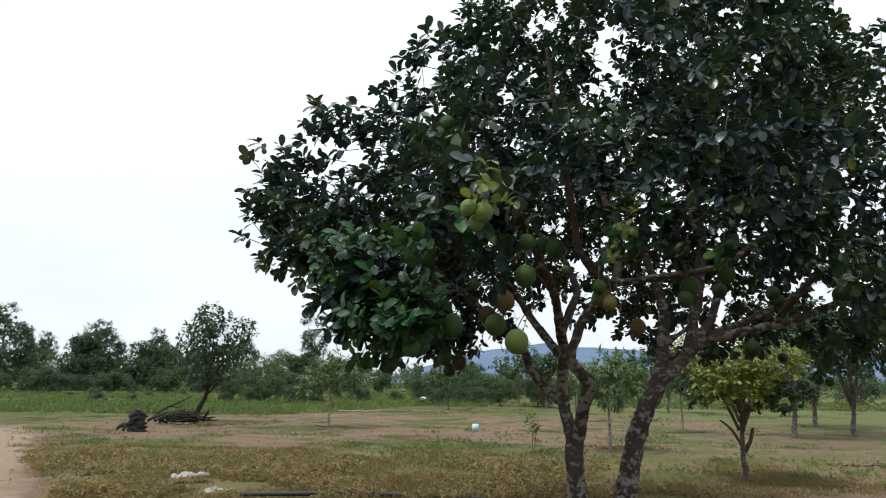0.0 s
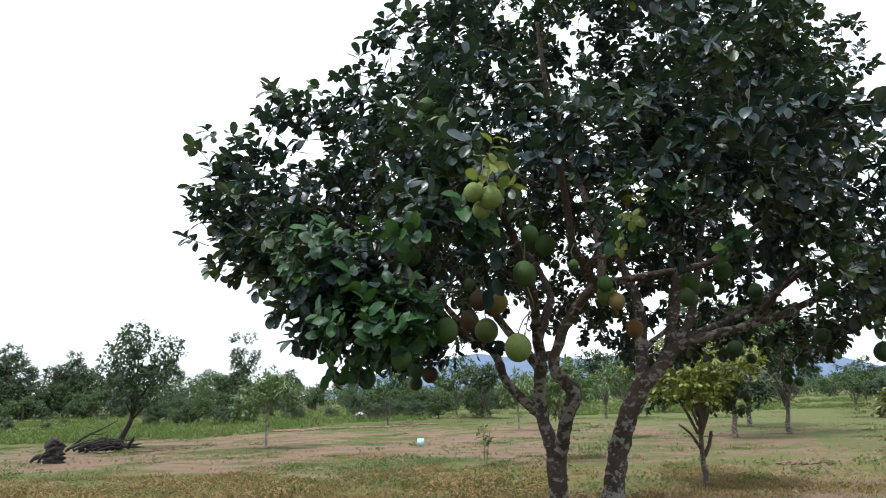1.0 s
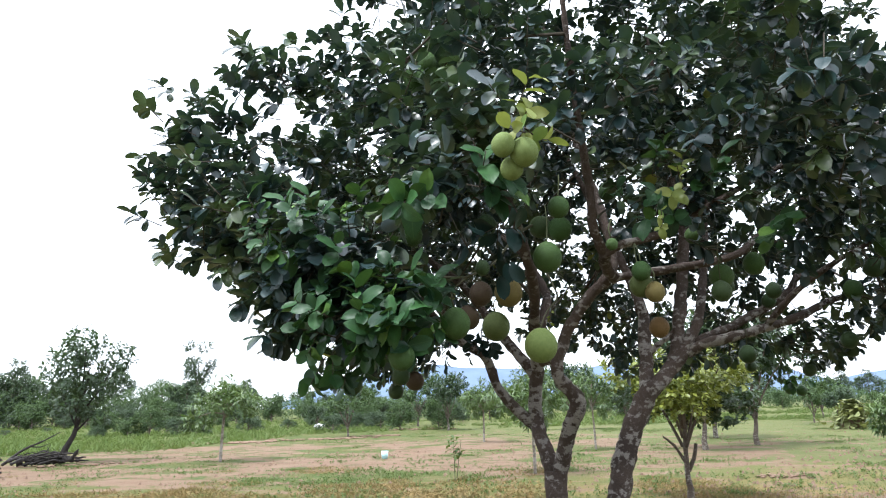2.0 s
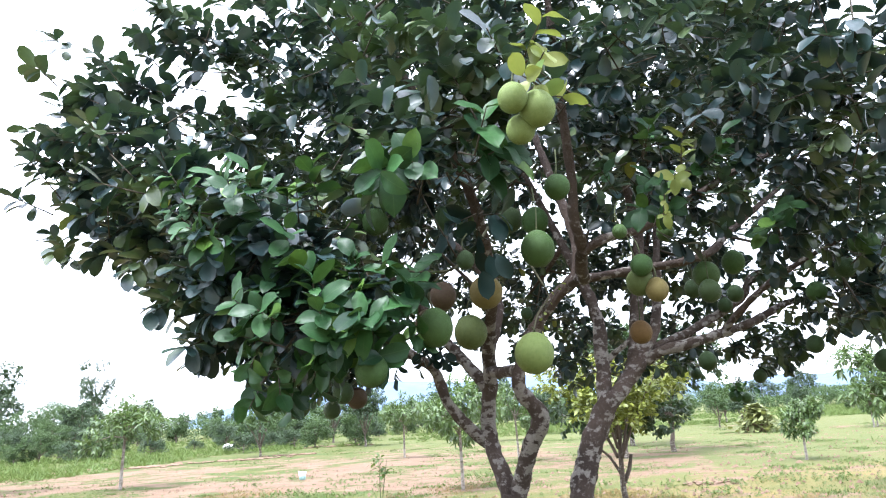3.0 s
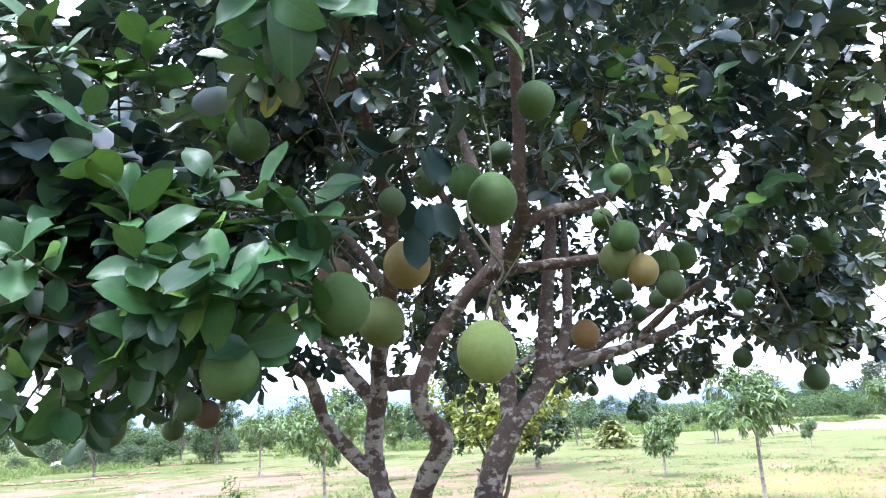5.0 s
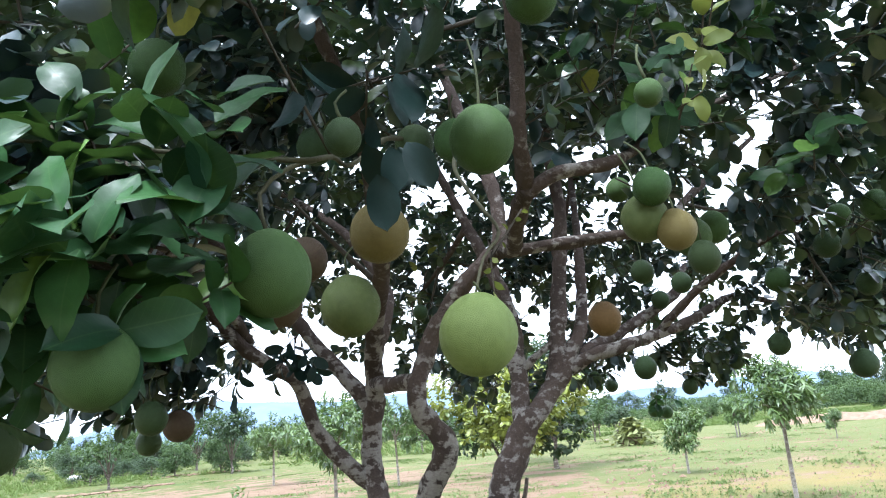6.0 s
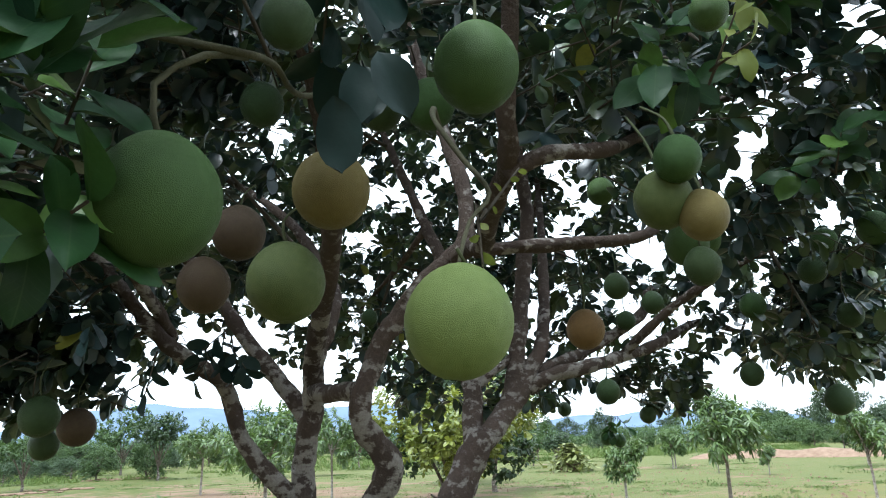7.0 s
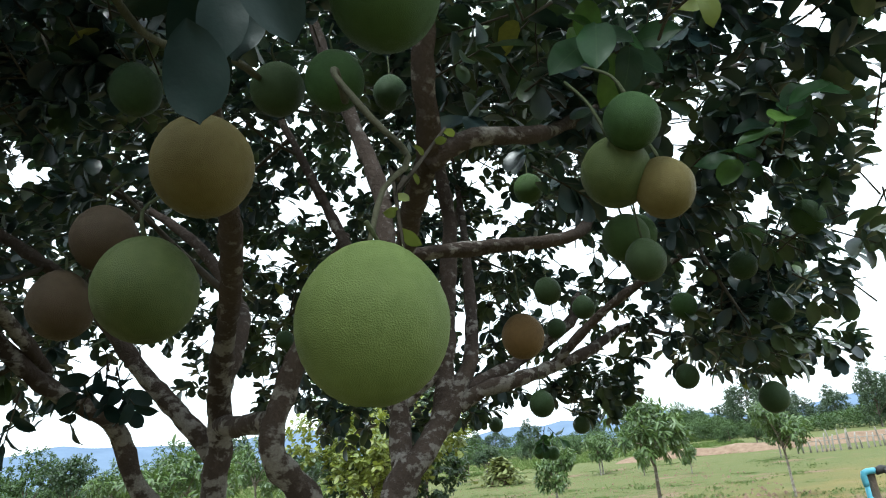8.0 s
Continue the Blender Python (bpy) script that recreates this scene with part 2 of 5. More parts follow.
M_MANGO = leaf_material("mango_leaf", (0.028, 0.06, 0.02), (0.10, 0.155, 0.042), (0.15, 0.23, 0.05), 0.38)
M_CITRUS = leaf_material("young_citrus_leaf", (0.045, 0.08, 0.02), (0.22, 0.245, 0.038), (0.32, 0.36, 0.05), 0.4)
M_DEEP = leaf_material("dark_tree_leaf", (0.013, 0.029, 0.015), (0.042, 0.072, 0.03), (0.08, 0.14, 0.035), 0.5)
M_WOOD_FAR = leaf_material("far_foliage", (0.034, 0.056, 0.033), (0.072, 0.108, 0.056), (0.08, 0.12, 0.045), 0.7)
M_BUSH = leaf_material("bush_foliage", (0.020, 0.046, 0.016), (0.066, 0.112, 0.034), (0.10, 0.16, 0.035), 0.65)
M_PALE_BARK = bark_material("pale_sapling_bark", (0.20, 0.168, 0.135), (0.11, 0.09, 0.07), (0.36, 0.33, 0.29), 0.5, 0.65)
M_GREY_BARK = bark_material("grey_bark", (0.15, 0.12, 0.095), (0.06, 0.048, 0.038), (0.32, 0.30, 0.26), 0.6, 0.7)
M_CHAR = plain("charred_wood", (0.012, 0.011, 0.011), (0.05, 0.042, 0.037), 14, 0.8, 0.8, 0.02)
M_GRASS = leaf_material("green_grass", (0.036, 0.074, 0.017), (0.095, 0.134, 0.033), (0.16, 0.22, 0.04), 0.7)
M_LUSH = leaf_material("lush_field_grass", (0.06, 0.11, 0.026), (0.12, 0.17, 0.045), (0.18, 0.24, 0.05), 0.75)
M_STRAW = leaf_material("dry_grass", (0.09, 0.08, 0.028), (0.31, 0.205, 0.08), (0.28, 0.21, 0.085), 0.8, shoots=True)
M_CLUMP = leaf_material("ragged_clump_leaf", (0.09, 0.12, 0.035), (0.20, 0.21, 0.07), (0.2, 0.22, 0.05), 0.6)
# The haze of distance is painted into this blue base colour.
M_HILL = plain("haze_painted_hill_woods", (0.11, 0.15, 0.22), (0.14, 0.185, 0.26), 0.012, 1.0, 0.1, 1.0, 0.0)
M_EARTH = plain("red_earth", (0.15, 0.098, 0.068), (0.25, 0.178, 0.128), 3, 0.95, 0.7, 0.05, 0.1)
M_WHITE = plain("weathered_white_plastic", (0.62, 0.62, 0.6), (0.8, 0.8, 0.78), 18, 0.5, 0.3)
M_CARD = plain("dirty_white_sheet", (0.45, 0.42, 0.37), (0.72, 0.70, 0.65), 9, 0.8, 0.4)
M_BLUE = plain("pale_blue_plastic", (0.42, 0.66, 0.72), (0.52, 0.76, 0.8), 20, 0.45, 0.1)
M_PIPE = plain("blue_water_pipe", (0.10, 0.40, 0.55), (0.16, 0.50, 0.64), 10, 0.4, 0.1, spec=0.5)
M_POST = plain("weathered_post_wood", (0.10, 0.075, 0.055), (0.24, 0.19, 0.15), 12, 0.9, 0.6)
M_FENCE = plain("grey_fence_wood", (0.17, 0.152, 0.13), (0.32, 0.295, 0.26), 6, 0.9, 0.5)
M_BLACK = plain("black_rubber", (0.02, 0.02, 0.021), (0.045, 0.043, 0.042), 12, 0.6, 0.2)


# ---- builders ----
def from_bmesh(name, bm, material, smooth=True):
    me = bpy.data.meshes.new(name)
    bm.to_mesh(me)
    bm.free()
    me.materials.append(material)
    if smooth:
        me.polygons.foreach_set("use_smooth", [True] * len(me.polygons))
    return me


def part(name, bm, material, parent, label="", smooth=True):
    ob = new(name, from_bmesh(name, bm, material, smooth))
    ob.parent = parent
    return tagged(ob, label)


def mesh_part(name, me, parent, label="", kind=""):
    ob = new(name, me)
    ob.parent = parent
    return tagged(ob, label, kind=kind)


def empty(name, x=0.0, y=0.0, z=0.0):
    ob = new(name)
    ob.location = (x, y, z)
    ob.empty_display_size = 0.1
    return ob


def smooth_line(points, radii, step):
    """A Catmull-Rom line through the points, about one sample each step metres, with its radii."""
    pts = [Vector(p) for p in points]
    out, rad = [], []
    for i in range(len(pts) - 1):
        a, b, c, d = pts[max(i - 1, 0)], pts[i], pts[i + 1], pts[min(i + 2, len(pts) - 1)]
        k = max(1, int((c - b).length / step))
        for j in range(k):
            s = j / k
            out.append(0.5 * (2 * b + (c - a) * s + (2 * a - 5 * b + 4 * c - d) * s * s + (3 * b - a - 3 * c + d) * s ** 3))
            rad.append(radii[i] * (1 - s) + radii[i + 1] * s)
    return out + [pts[-1]], rad + [radii[-1]]


def tube(bm, points, radii, sides=8, step=0.06, knobs=0.0):
    """A rounded, tapering limb along the points."""
    line, rad = smooth_line(points, radii, step)
    rings, side = [], None
    for i, (p, r) in enumerate(zip(line, rad)):
        way = (line[min(i + 1, len(line) - 1)] - line[max(i - 1, 0)]).normalized()
        if side is None:
            side = way.orthogonal().normalized()
        side = (side - way * side.dot(way)).normalized()
        other = way.cross(side)
        ring = []
        for k in range(sides):
            a = 2 * math.pi * k / sides
            d = side * math.cos(a) + other * math.sin(a)
            rr = r * (1 + knobs * noise.noise((p + d * r) * 9.0) + knobs * 0.8 * noise.noise((p + d * r) * 24.0))
            ring.append(bm.verts.new(p + d * rr))
        rings.append(ring)
    for a, b in zip(rings, rings[1:]):
        for k in range(sides):
            bm.faces.new((a[k], a[(k + 1) % sides], b[(k + 1) % sides], b[k]))
    for ring, tip, flip in ((rings[0], line[0], True), (rings[-1], line[-1], False)):
        top = bm.verts.new(tip)
        for k in range(sides):
            f = (ring[k], ring[(k + 1) % sides], top)
            bm.faces.new(f[::-1] if flip else f)
    return line, rad


def limb(points, radii, sides=8, step=0.06, knobs=0.0):
    bm = bmesh.new()
    tube(bm, points, radii, sides, step, knobs)
    return bm


# leaf shapes: rows of (place along the leaf, half width)
BROAD = ((0.12, 0.12), (0.42, 0.27), (0.72, 0.30), (0.93, 0.18))
ROUND = ((0.3, 0.25), (0.75, 0.28))
SMALL = ((0.5, 0.28),)
FAR = ((0.5, 0.30, 1.0),)      # two folded halves, for far trees and grass
LONG = ((0.3, 0.135), (0.68, 0.13))


def leaf_points(rows, bend, fold):
    """Points of one leaf of length 1 along x, with its faces."""
    if len(rows) == 1 and len(rows[0]) == 3:
        u, w, lift = rows[0]
        side = -bend * u * u + fold * w * lift
        return np.array([(0, 0, 0), (u, w, side), (1.0, 0, -bend), (u, -w, side)], float), [(0, 2, 1), (0, 3, 2)]
    pts = [(0, 0, 0)]
    for u, w in rows:
        z = -bend * u * u
        pts += [(u, w, z + fold * w), (u, 0, z), (u, -w, z + fold * w)]
    pts.append((1.0, 0, -bend))
    n = len(rows)
    faces = [(0, 2, 1), (0, 3, 2)]
    for i in range(n - 1):
        a, b = 1 + 3 * i, 4 + 3 * i
        faces += [(a, a + 1, b + 1, b), (a + 1, a + 2, b + 2, b + 1)]
    e, t = 1 + 3 * (n - 1), 1 + 3 * n
    faces += [(e, e + 1, t), (e + 1, e + 2, t)]
    return np.array(pts, float), faces


def frames_of(ways, ups):
    """Right-handed turns with x along each way and z near each up."""
    x = ways / np.linalg.norm(ways, axis=1, keepdims=True)
    z = ups - x * np.sum(ups * x, axis=1, keepdims=True)
    z /= np.linalg.norm(z, axis=1, keepdims=True) + 1e-9
    return np.stack((x, np.cross(z, x), z), axis=2)


def foliage_mesh(name, at, ways, ups, lengths, material, rows=BROAD, bends=(0.1, 0.22, 0.36), fold=0.3):
    """One mesh of many leaves."""
    turns = frames_of(ways, ups)
    verts, polys, start = [], [], 0
    for k, bend in enumerate(bends):
        pick = np.arange(len(at)) % len(bends) == k
        if not pick.any():
            continue
        pts, faces = leaf_points(rows, bend, fold)
        v = np.einsum("nij,pj->npi", turns[pick], pts) * lengths[pick][:, None, None] + at[pick][:, None, :]
        count = len(v)
        verts.append(v.reshape(-1, 3))
        for f in faces:
            idx = np.array(f)[None, :] + start + np.arange(count)[:, None] * len(pts)
            polys.append(idx)
        start += count * len(pts)
    verts = np.concatenate(verts)
    loops = np.concatenate([p.reshape(-1) for p in polys])
    sizes = np.concatenate([np.full(len(p), p.shape[1]) for p in polys])
    me = bpy.data.meshes.new(name)
    me.vertices.add(len(verts))
    me.vertices.foreach_set("co", verts.reshape(-1))
    me.loops.add(len(loops))
    me.loops.foreach_set("vertex_index", loops.astype(np.int32))
    me.polygons.add(len(sizes))
    me.polygons.foreach_set("loop_start", np.concatenate(([0], np.cumsum(sizes)[:-1])).astype(np.int32))
    me.update(calc_edges=True)
    me.polygons.foreach_set("use_smooth", [True] * len(sizes))
    me.materials.append(material)
    me.validate()
    return me


def unit(v):
    return v / (np.linalg.norm(v, axis=-1, keepdims=True) + 1e-9)


def sprig_leaves(rng, roots, ways, twig, count, size, spread=0.9, droop=0.25, along=0.35, level=1.1):
    """Leaves in a spiral along short twigs: places, ways, ups, lengths."""
    at, way, up, ln = [], [], [], []
    n = len(roots)
    side = unit(np.cross(ways, rng.normal(size=(n, 3))))
    other = np.cross(ways, side)
    for k in range(count):
        a = 2.4 * k + rng.uniform(-0.5, 0.5, n)
        s = (k + 0.6) / count
        p = roots + ways * (twig * s)[:, None]
        out = side * np.cos(a)[:, None] + other * np.sin(a)[:, None]
        d = unit(out * spread + ways * (0.35 + 0.75 * s) + np.array((0, 0, -droop)) + rng.normal(size=(n, 3)) * 0.18)
        at.append(p)
        way.append(d)
        up.append(unit(ways * along + np.array((0, 0, level)) + rng.normal(size=(n, 3)) * 0.33))
        ln.append(size * rng.uniform(0.72, 1.25, n))
    return [np.concatenate(v) for v in (at, way, up, ln)]


# ---- ground and distance ----
def build_ground():
    n = 150
    s = np.linspace(-1, 1, n)
    xs = 60 * s + 3940 * s ** 7
    ys = 30 + 60 * s + 3940 * s ** 7
    bm = bmesh.new()
    grid = []
    for y in ys:
        row = []
        for x in xs:
            z = 0.0
            d = math.hypot(x - 2, y - 25)
            if d < 90:
                z = 0.05 * noise.noise(Vector((x * 0.25, y * 0.25, 0))) + 0.03 * noise.noise(Vector((x * 0.9, y * 0.9, 3)))
                z *= max(0.0, 1 - d / 90)
            row.append(bm.verts.new((x, y, z - 0.02)))
        grid.append(row)
    for a, b in zip(grid, grid[1:]):
        for i in range(n - 1):
            bm.faces.new((a[i], a[i + 1], b[i + 1], b[i]))
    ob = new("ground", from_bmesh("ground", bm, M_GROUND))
    return tagged(ob, "orchard ground of thin grass and bare reddish earth", "ground", kind="structure")


def build_hills(name, x0, x1, y0, y1, height, seed):
    """A long low ridge far away, from one end to the other."""
    bm = bmesh.new()
    n, rings = 90, []
    for i in range(n + 1):
        s = i / n
        x, y = x0 + (x1 - x0) * s, y0 + (y1 - y0) * s
        body = math.sin(math.pi * s) ** 0.6
        h = height * body * (0.72 + 0.3 * noise.noise(Vector((s * 3.1, seed, 0))) + 0.10 * noise.noise(Vector((s * 17, seed, 4))))
        out = Vector((y1 - y0, -(x1 - x0), 0)).normalized()
        rings.append([bm.verts.new(Vector((x, y, 0)) + out * w * 260 + Vector((0, 0, max(h, 0) * k - 2)))
                      for w, k in ((1, 0), (0.45, 0.7), (0, 1), (-0.45, 0.7), (-1, 0))])
    for a, b in zip(rings, rings[1:]):
        for k in range(4):
            bm.faces.new((a[k], b[k], b[k + 1], a[k + 1]))
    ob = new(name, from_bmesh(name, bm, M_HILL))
    return tagged(ob, "low wooded ridge on the horizon, haze painted into its blue", "hills", kind="structure")


build_ground()
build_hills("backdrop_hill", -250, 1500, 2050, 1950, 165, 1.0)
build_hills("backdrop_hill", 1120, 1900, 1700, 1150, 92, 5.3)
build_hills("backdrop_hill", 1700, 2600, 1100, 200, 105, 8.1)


# ---- the pomelo tree ----
TRUNKS = []      # (name, points, radii)


def stem(name, points, radii):
    TRUNKS.append((name, points, radii))


stem("trunk", [(1.27, 7.42, -0.12), (1.25, 7.4, 0.35), (1.21, 7.39, 0.75), (1.22, 7.39, 1.0)], [0.125, 0.098, 0.09, 0.082])
stem("trunk", [(1.22, 7.40, 0.75), (1.20, 7.48, 1.06), (1.16, 7.6, 1.26), (1.15, 7.68, 1.5), (1.16, 7.6, 1.84), (1.11, 7.42, 2.08), (1.02, 7.0, 2.31), (0.92, 6.65, 2.46), (0.84, 6.45, 2.55), (0.66, 6.15, 2.88), (0.3, 5.8, 3.3), (-0.1, 5.5, 3.6)],
     [0.062, 0.066, 0.063, 0.057, 0.054, 0.05, 0.044, 0.042, 0.038, 0.031, 0.022, 0.013])
stem("trunk", [(1.22, 7.39, 0.78), (1.255, 7.33, 1.06), (1.27, 7.15, 1.3), (1.30, 6.97, 1.49), (1.29, 6.94, 1.57), (1.20, 6.90, 1.67), (1.13, 6.86, 1.76), (1.19, 6.84, 2.0), (1.27, 6.78, 2.16), (1.36, 6.72, 2.3), (1.47, 6.65, 2.42), (1.52, 6.6, 2.5), (1.55, 6.65, 2.75), (1.5, 6.75, 3.1), (1.4, 6.9, 3.7), (1.2, 6.9, 4.7)],
     [0.056, 0.059, 0.057, 0.062, 0.06, 0.053, 0.049, 0.045, 0.043, 0.042, 0.041, 0.04, 0.037, 0.033, 0.026, 0.014])
stem("trunk", [(1.55, 7.4, -0.12), (1.63, 7.45, 0.25), (1.74, 7.5, 0.6), (1.85, 7.57, 1.0), (1.92, 7.59, 1.19), (2.03, 7.59, 1.43), (2.17, 7.58, 1.67)], [0.14, 0.11, 0.099, 0.092, 0.09, 0.086, 0.08])
stem("limb", [(1.13, 7.7, 1.36), (0.95, 7.66, 1.52), (0.82, 7.65, 1.69), (0.77, 7.68, 1.85), (0.70, 7.6, 1.95), (0.56, 7.53, 2.03), (0.38, 7.4, 2.13), (0.0, 7.15, 2.5), (-0.6, 6.8, 3.0), (-1.1, 6.4, 3.2)],
     [0.05, 0.046, 0.043, 0.042, 0.039, 0.037, 0.034, 0.028, 0.02, 0.011])
stem("limb", [(1.16, 7.7, 1.78), (1.05, 7.78, 1.96), (0.88, 7.9, 2.2), (0.6, 8.1, 2.65), (0.1, 8.4, 3.1), (-0.5, 8.7, 3.5)], [0.048, 0.046, 0.043, 0.035, 0.025, 0.013])
stem("limb", [(1.15, 7.52, 1.90), (1.12, 7.2, 1.87), (1.15, 6.86, 1.86)], [0.046, 0.042, 0.046])
stem("limb", [(1.12, 7.45, 2.05), (1.26, 7.6, 2.34), (1.35, 7.9, 2.56), (1.2, 8.4, 3.1), (0.8, 9.0, 3.6)], [0.046, 0.045, 0.04, 0.03, 0.016])
stem("limb", [(1.47, 6.66, 2.40), (1.50, 6.55, 2.44), (1.47, 6.43, 2.42), (1.42, 6.3, 2.38), (1.24, 5.95, 2.39), (1.11, 5.65, 2.44), (1.01, 5.5, 2.55), (0.97, 5.4, 2.75), (0.85, 5.2, 3.3), (0.75, 5.0, 3.9)],
     [0.04, 0.04, 0.04, 0.038, 0.035, 0.031, 0.028, 0.025, 0.02, 0.012])
stem("limb", [(1.12, 5.68, 2.4), (1.22, 5.6, 2.46), (1.45, 5.62, 2.52), (1.68, 5.7, 2.64), (2.31, 5.8, 2.98), (3.0, 5.9, 3.3), (3.6, 6.0, 3.55)], [0.03, 0.026, 0.024, 0.023, 0.019, 0.014, 0.008])
stem("limb", [(2.11, 7.61, 1.51), (2.18, 7.7, 1.74), (2.23, 7.79, 2.02), (2.26, 7.9, 2.43), (2.1, 8.2, 3.2), (1.8, 8.5, 4.2)], [0.072, 0.066, 0.06, 0.054, 0.038, 0.018])
stem("limb", [(2.40, 7.65, 1.82), (2.48, 7.68, 2.02), (2.54, 7.71, 2.26), (2.62, 7.75, 2.59), (2.66, 7.7, 3.1), (2.55, 7.6, 3.47), (2.45, 7.5, 4.2), (2.4, 7.5, 5.1)], [0.055, 0.056, 0.056, 0.054, 0.048, 0.042, 0.03, 0.014])
stem("limb", [(2.12, 7.6, 1.57), (2.27, 7.62, 1.70), (2.42, 7.65, 1.84), (2.56, 7.66, 2.02), (2.74, 7.71, 2.30), (3.0, 8.0, 2.9), (3.3, 8.4, 3.6), (3.5, 8.7, 4.2)], [0.07, 0.068, 0.064, 0.056, 0.044, 0.036, 0.024, 0.013])
stem("limb", [(2.23, 7.77, 1.93), (2.33, 7.73, 2.03), (2.44, 7.70, 2.11), (2.53, 7.71, 2.2)], [0.03, 0.026, 0.024, 0.022])
stem("limb", [(1.30, 6.98, 1.60), (1.245, 6.98, 1.66), (1.20, 6.99, 1.70)], [0.03, 0.024, 0.012])
stem("limb", [(2.56, 7.66, 1.94), (2.71, 7.58, 2.02), (2.97, 7.52, 2.08), (3.4, 7.6, 2.18), (3.63, 7.6, 2.25), (4.2, 7.7, 2.45), (4.7, 7.7, 2.4), (5.2, 7.6, 2.4)], [0.048, 0.046, 0.044, 0.041, 0.038, 0.028, 0.018, 0.01])
stem("limb", [(2.63, 7.67, 2.04), (3.05, 7.69, 2.19), (3.6, 7.7, 2.47), (3.9, 7.9, 2.7), (4.4, 8.3, 2.85), (4.9, 8.6, 2.8)], [0.042, 0.04, 0.036, 0.03, 0.02, 0.01])
stem("limb", [(1.50, 6.5, 2.42), (1.85, 6.4, 2.46), (2.37, 6.4, 2.56), (2.71, 6.5, 2.78), (3.3, 6.5, 3.2)], [0.032, 0.03, 0.028, 0.024, 0.012])
stem("limb", [(3.3, 7.6, 2.16), (3.35, 7.2, 2.4), (3.45, 6.7, 2.6), (3.7, 6.4, 2.75)], [0.032, 0.028, 0.022, 0.012])
stem("limb", [(0.98, 6.2, 2.8), (0.62, 5.65, 2.55), (0.36, 5.22, 2.27), (0.25, 5.0, 2.19), (0.16, 4.90, 2.135), (0.0, 4.92, 2.14), (-0.35, 4.95, 2.15)], [0.011, 0.008, 0.0055, 0.005, 0.0048, 0.0044, 0.003])
stem("limb", [(0.20, 4.94, 2.155), (0.14, 4.89, 2.115), (0.085, 4.885, 2.06), (0.095, 4.865, 1.98)], [0.0048, 0.0044, 0.004, 0.0035])
stem("limb", [(0.45, 7.5, 2.15), (0.1, 6.8, 2.4), (-0.2, 6.0, 2.3), (-0.35, 5.4, 2.05)], [0.028, 0.024, 0.018, 0.01])
stem("limb", [(3.25, 8.35, 3.5), (3.4, 8.9, 3.0), (3.8, 9.4, 2.7)], [0.025, 0.02, 0.01])
stem("limb", [(2.15, 8.15, 3.1), (2.3, 9.0, 3.0), (2.3, 9.8, 2.8)], [0.03, 0.022, 0.01])

pomelo_tree = empty("pomelo_tree", 1.5, 7.55, 0)
tagged(pomelo_tree, "large dark-leaved pomelo tree with several lichen-spotted grey stems", "tree")
HOME = Matrix.Translation((-1.5, -7.55, 0))


def settle(ob):
    """Hang a mesh built in the place's own metres under the tree's base."""
    ob.matrix_parent_inverse = HOME
    return ob


NODES = []
for kind, pts, radii in TRUNKS:
    bm = bmesh.new()
    line, rad = tube(bm, pts, radii, 12, 0.035, 0.24)
    settle(part(kind, bm, M_BARK if max(radii) > 0.021 else M_SHOOT, pomelo_tree))
    if kind == "limb" or pts[-1][2] > 3:
        NODES += [(p, r) for p, r in zip(line, rad) if p.z > 1.95]


def crown_value(x, y, z):
    """Below 1 inside the crown's outline."""
    p = 1.7
    zz = abs(z - 3.3) / (2.75 if z > 3.3 else 1.75)
    wide = 3.1 if x < 2 or z < 2.8 else 2.55
    return (abs(x - 2.0) / wide) ** p + (abs(y - 7.5) / 3.3) ** p + zz ** p


def crown_floor(x, y):
    """The height under which the crown is open."""
    r = math.hypot(x - 2.0, y - 7.6)
    s = min(max((r - 1.1) / 1.7, 0), 1)
    s = s * s * (3 - 2 * s)
    low = 3.0 - 0.95 * s + (0.22 if x < -0.5 else 0.0)
    if y < 5.0:
        low = max(low, 2.45 if -0.1 < x < 2.2 else 2.25)
    elif y < 7.0 and -0.5 < x < 2.6:
        low = max(low, 2.95)
    return low


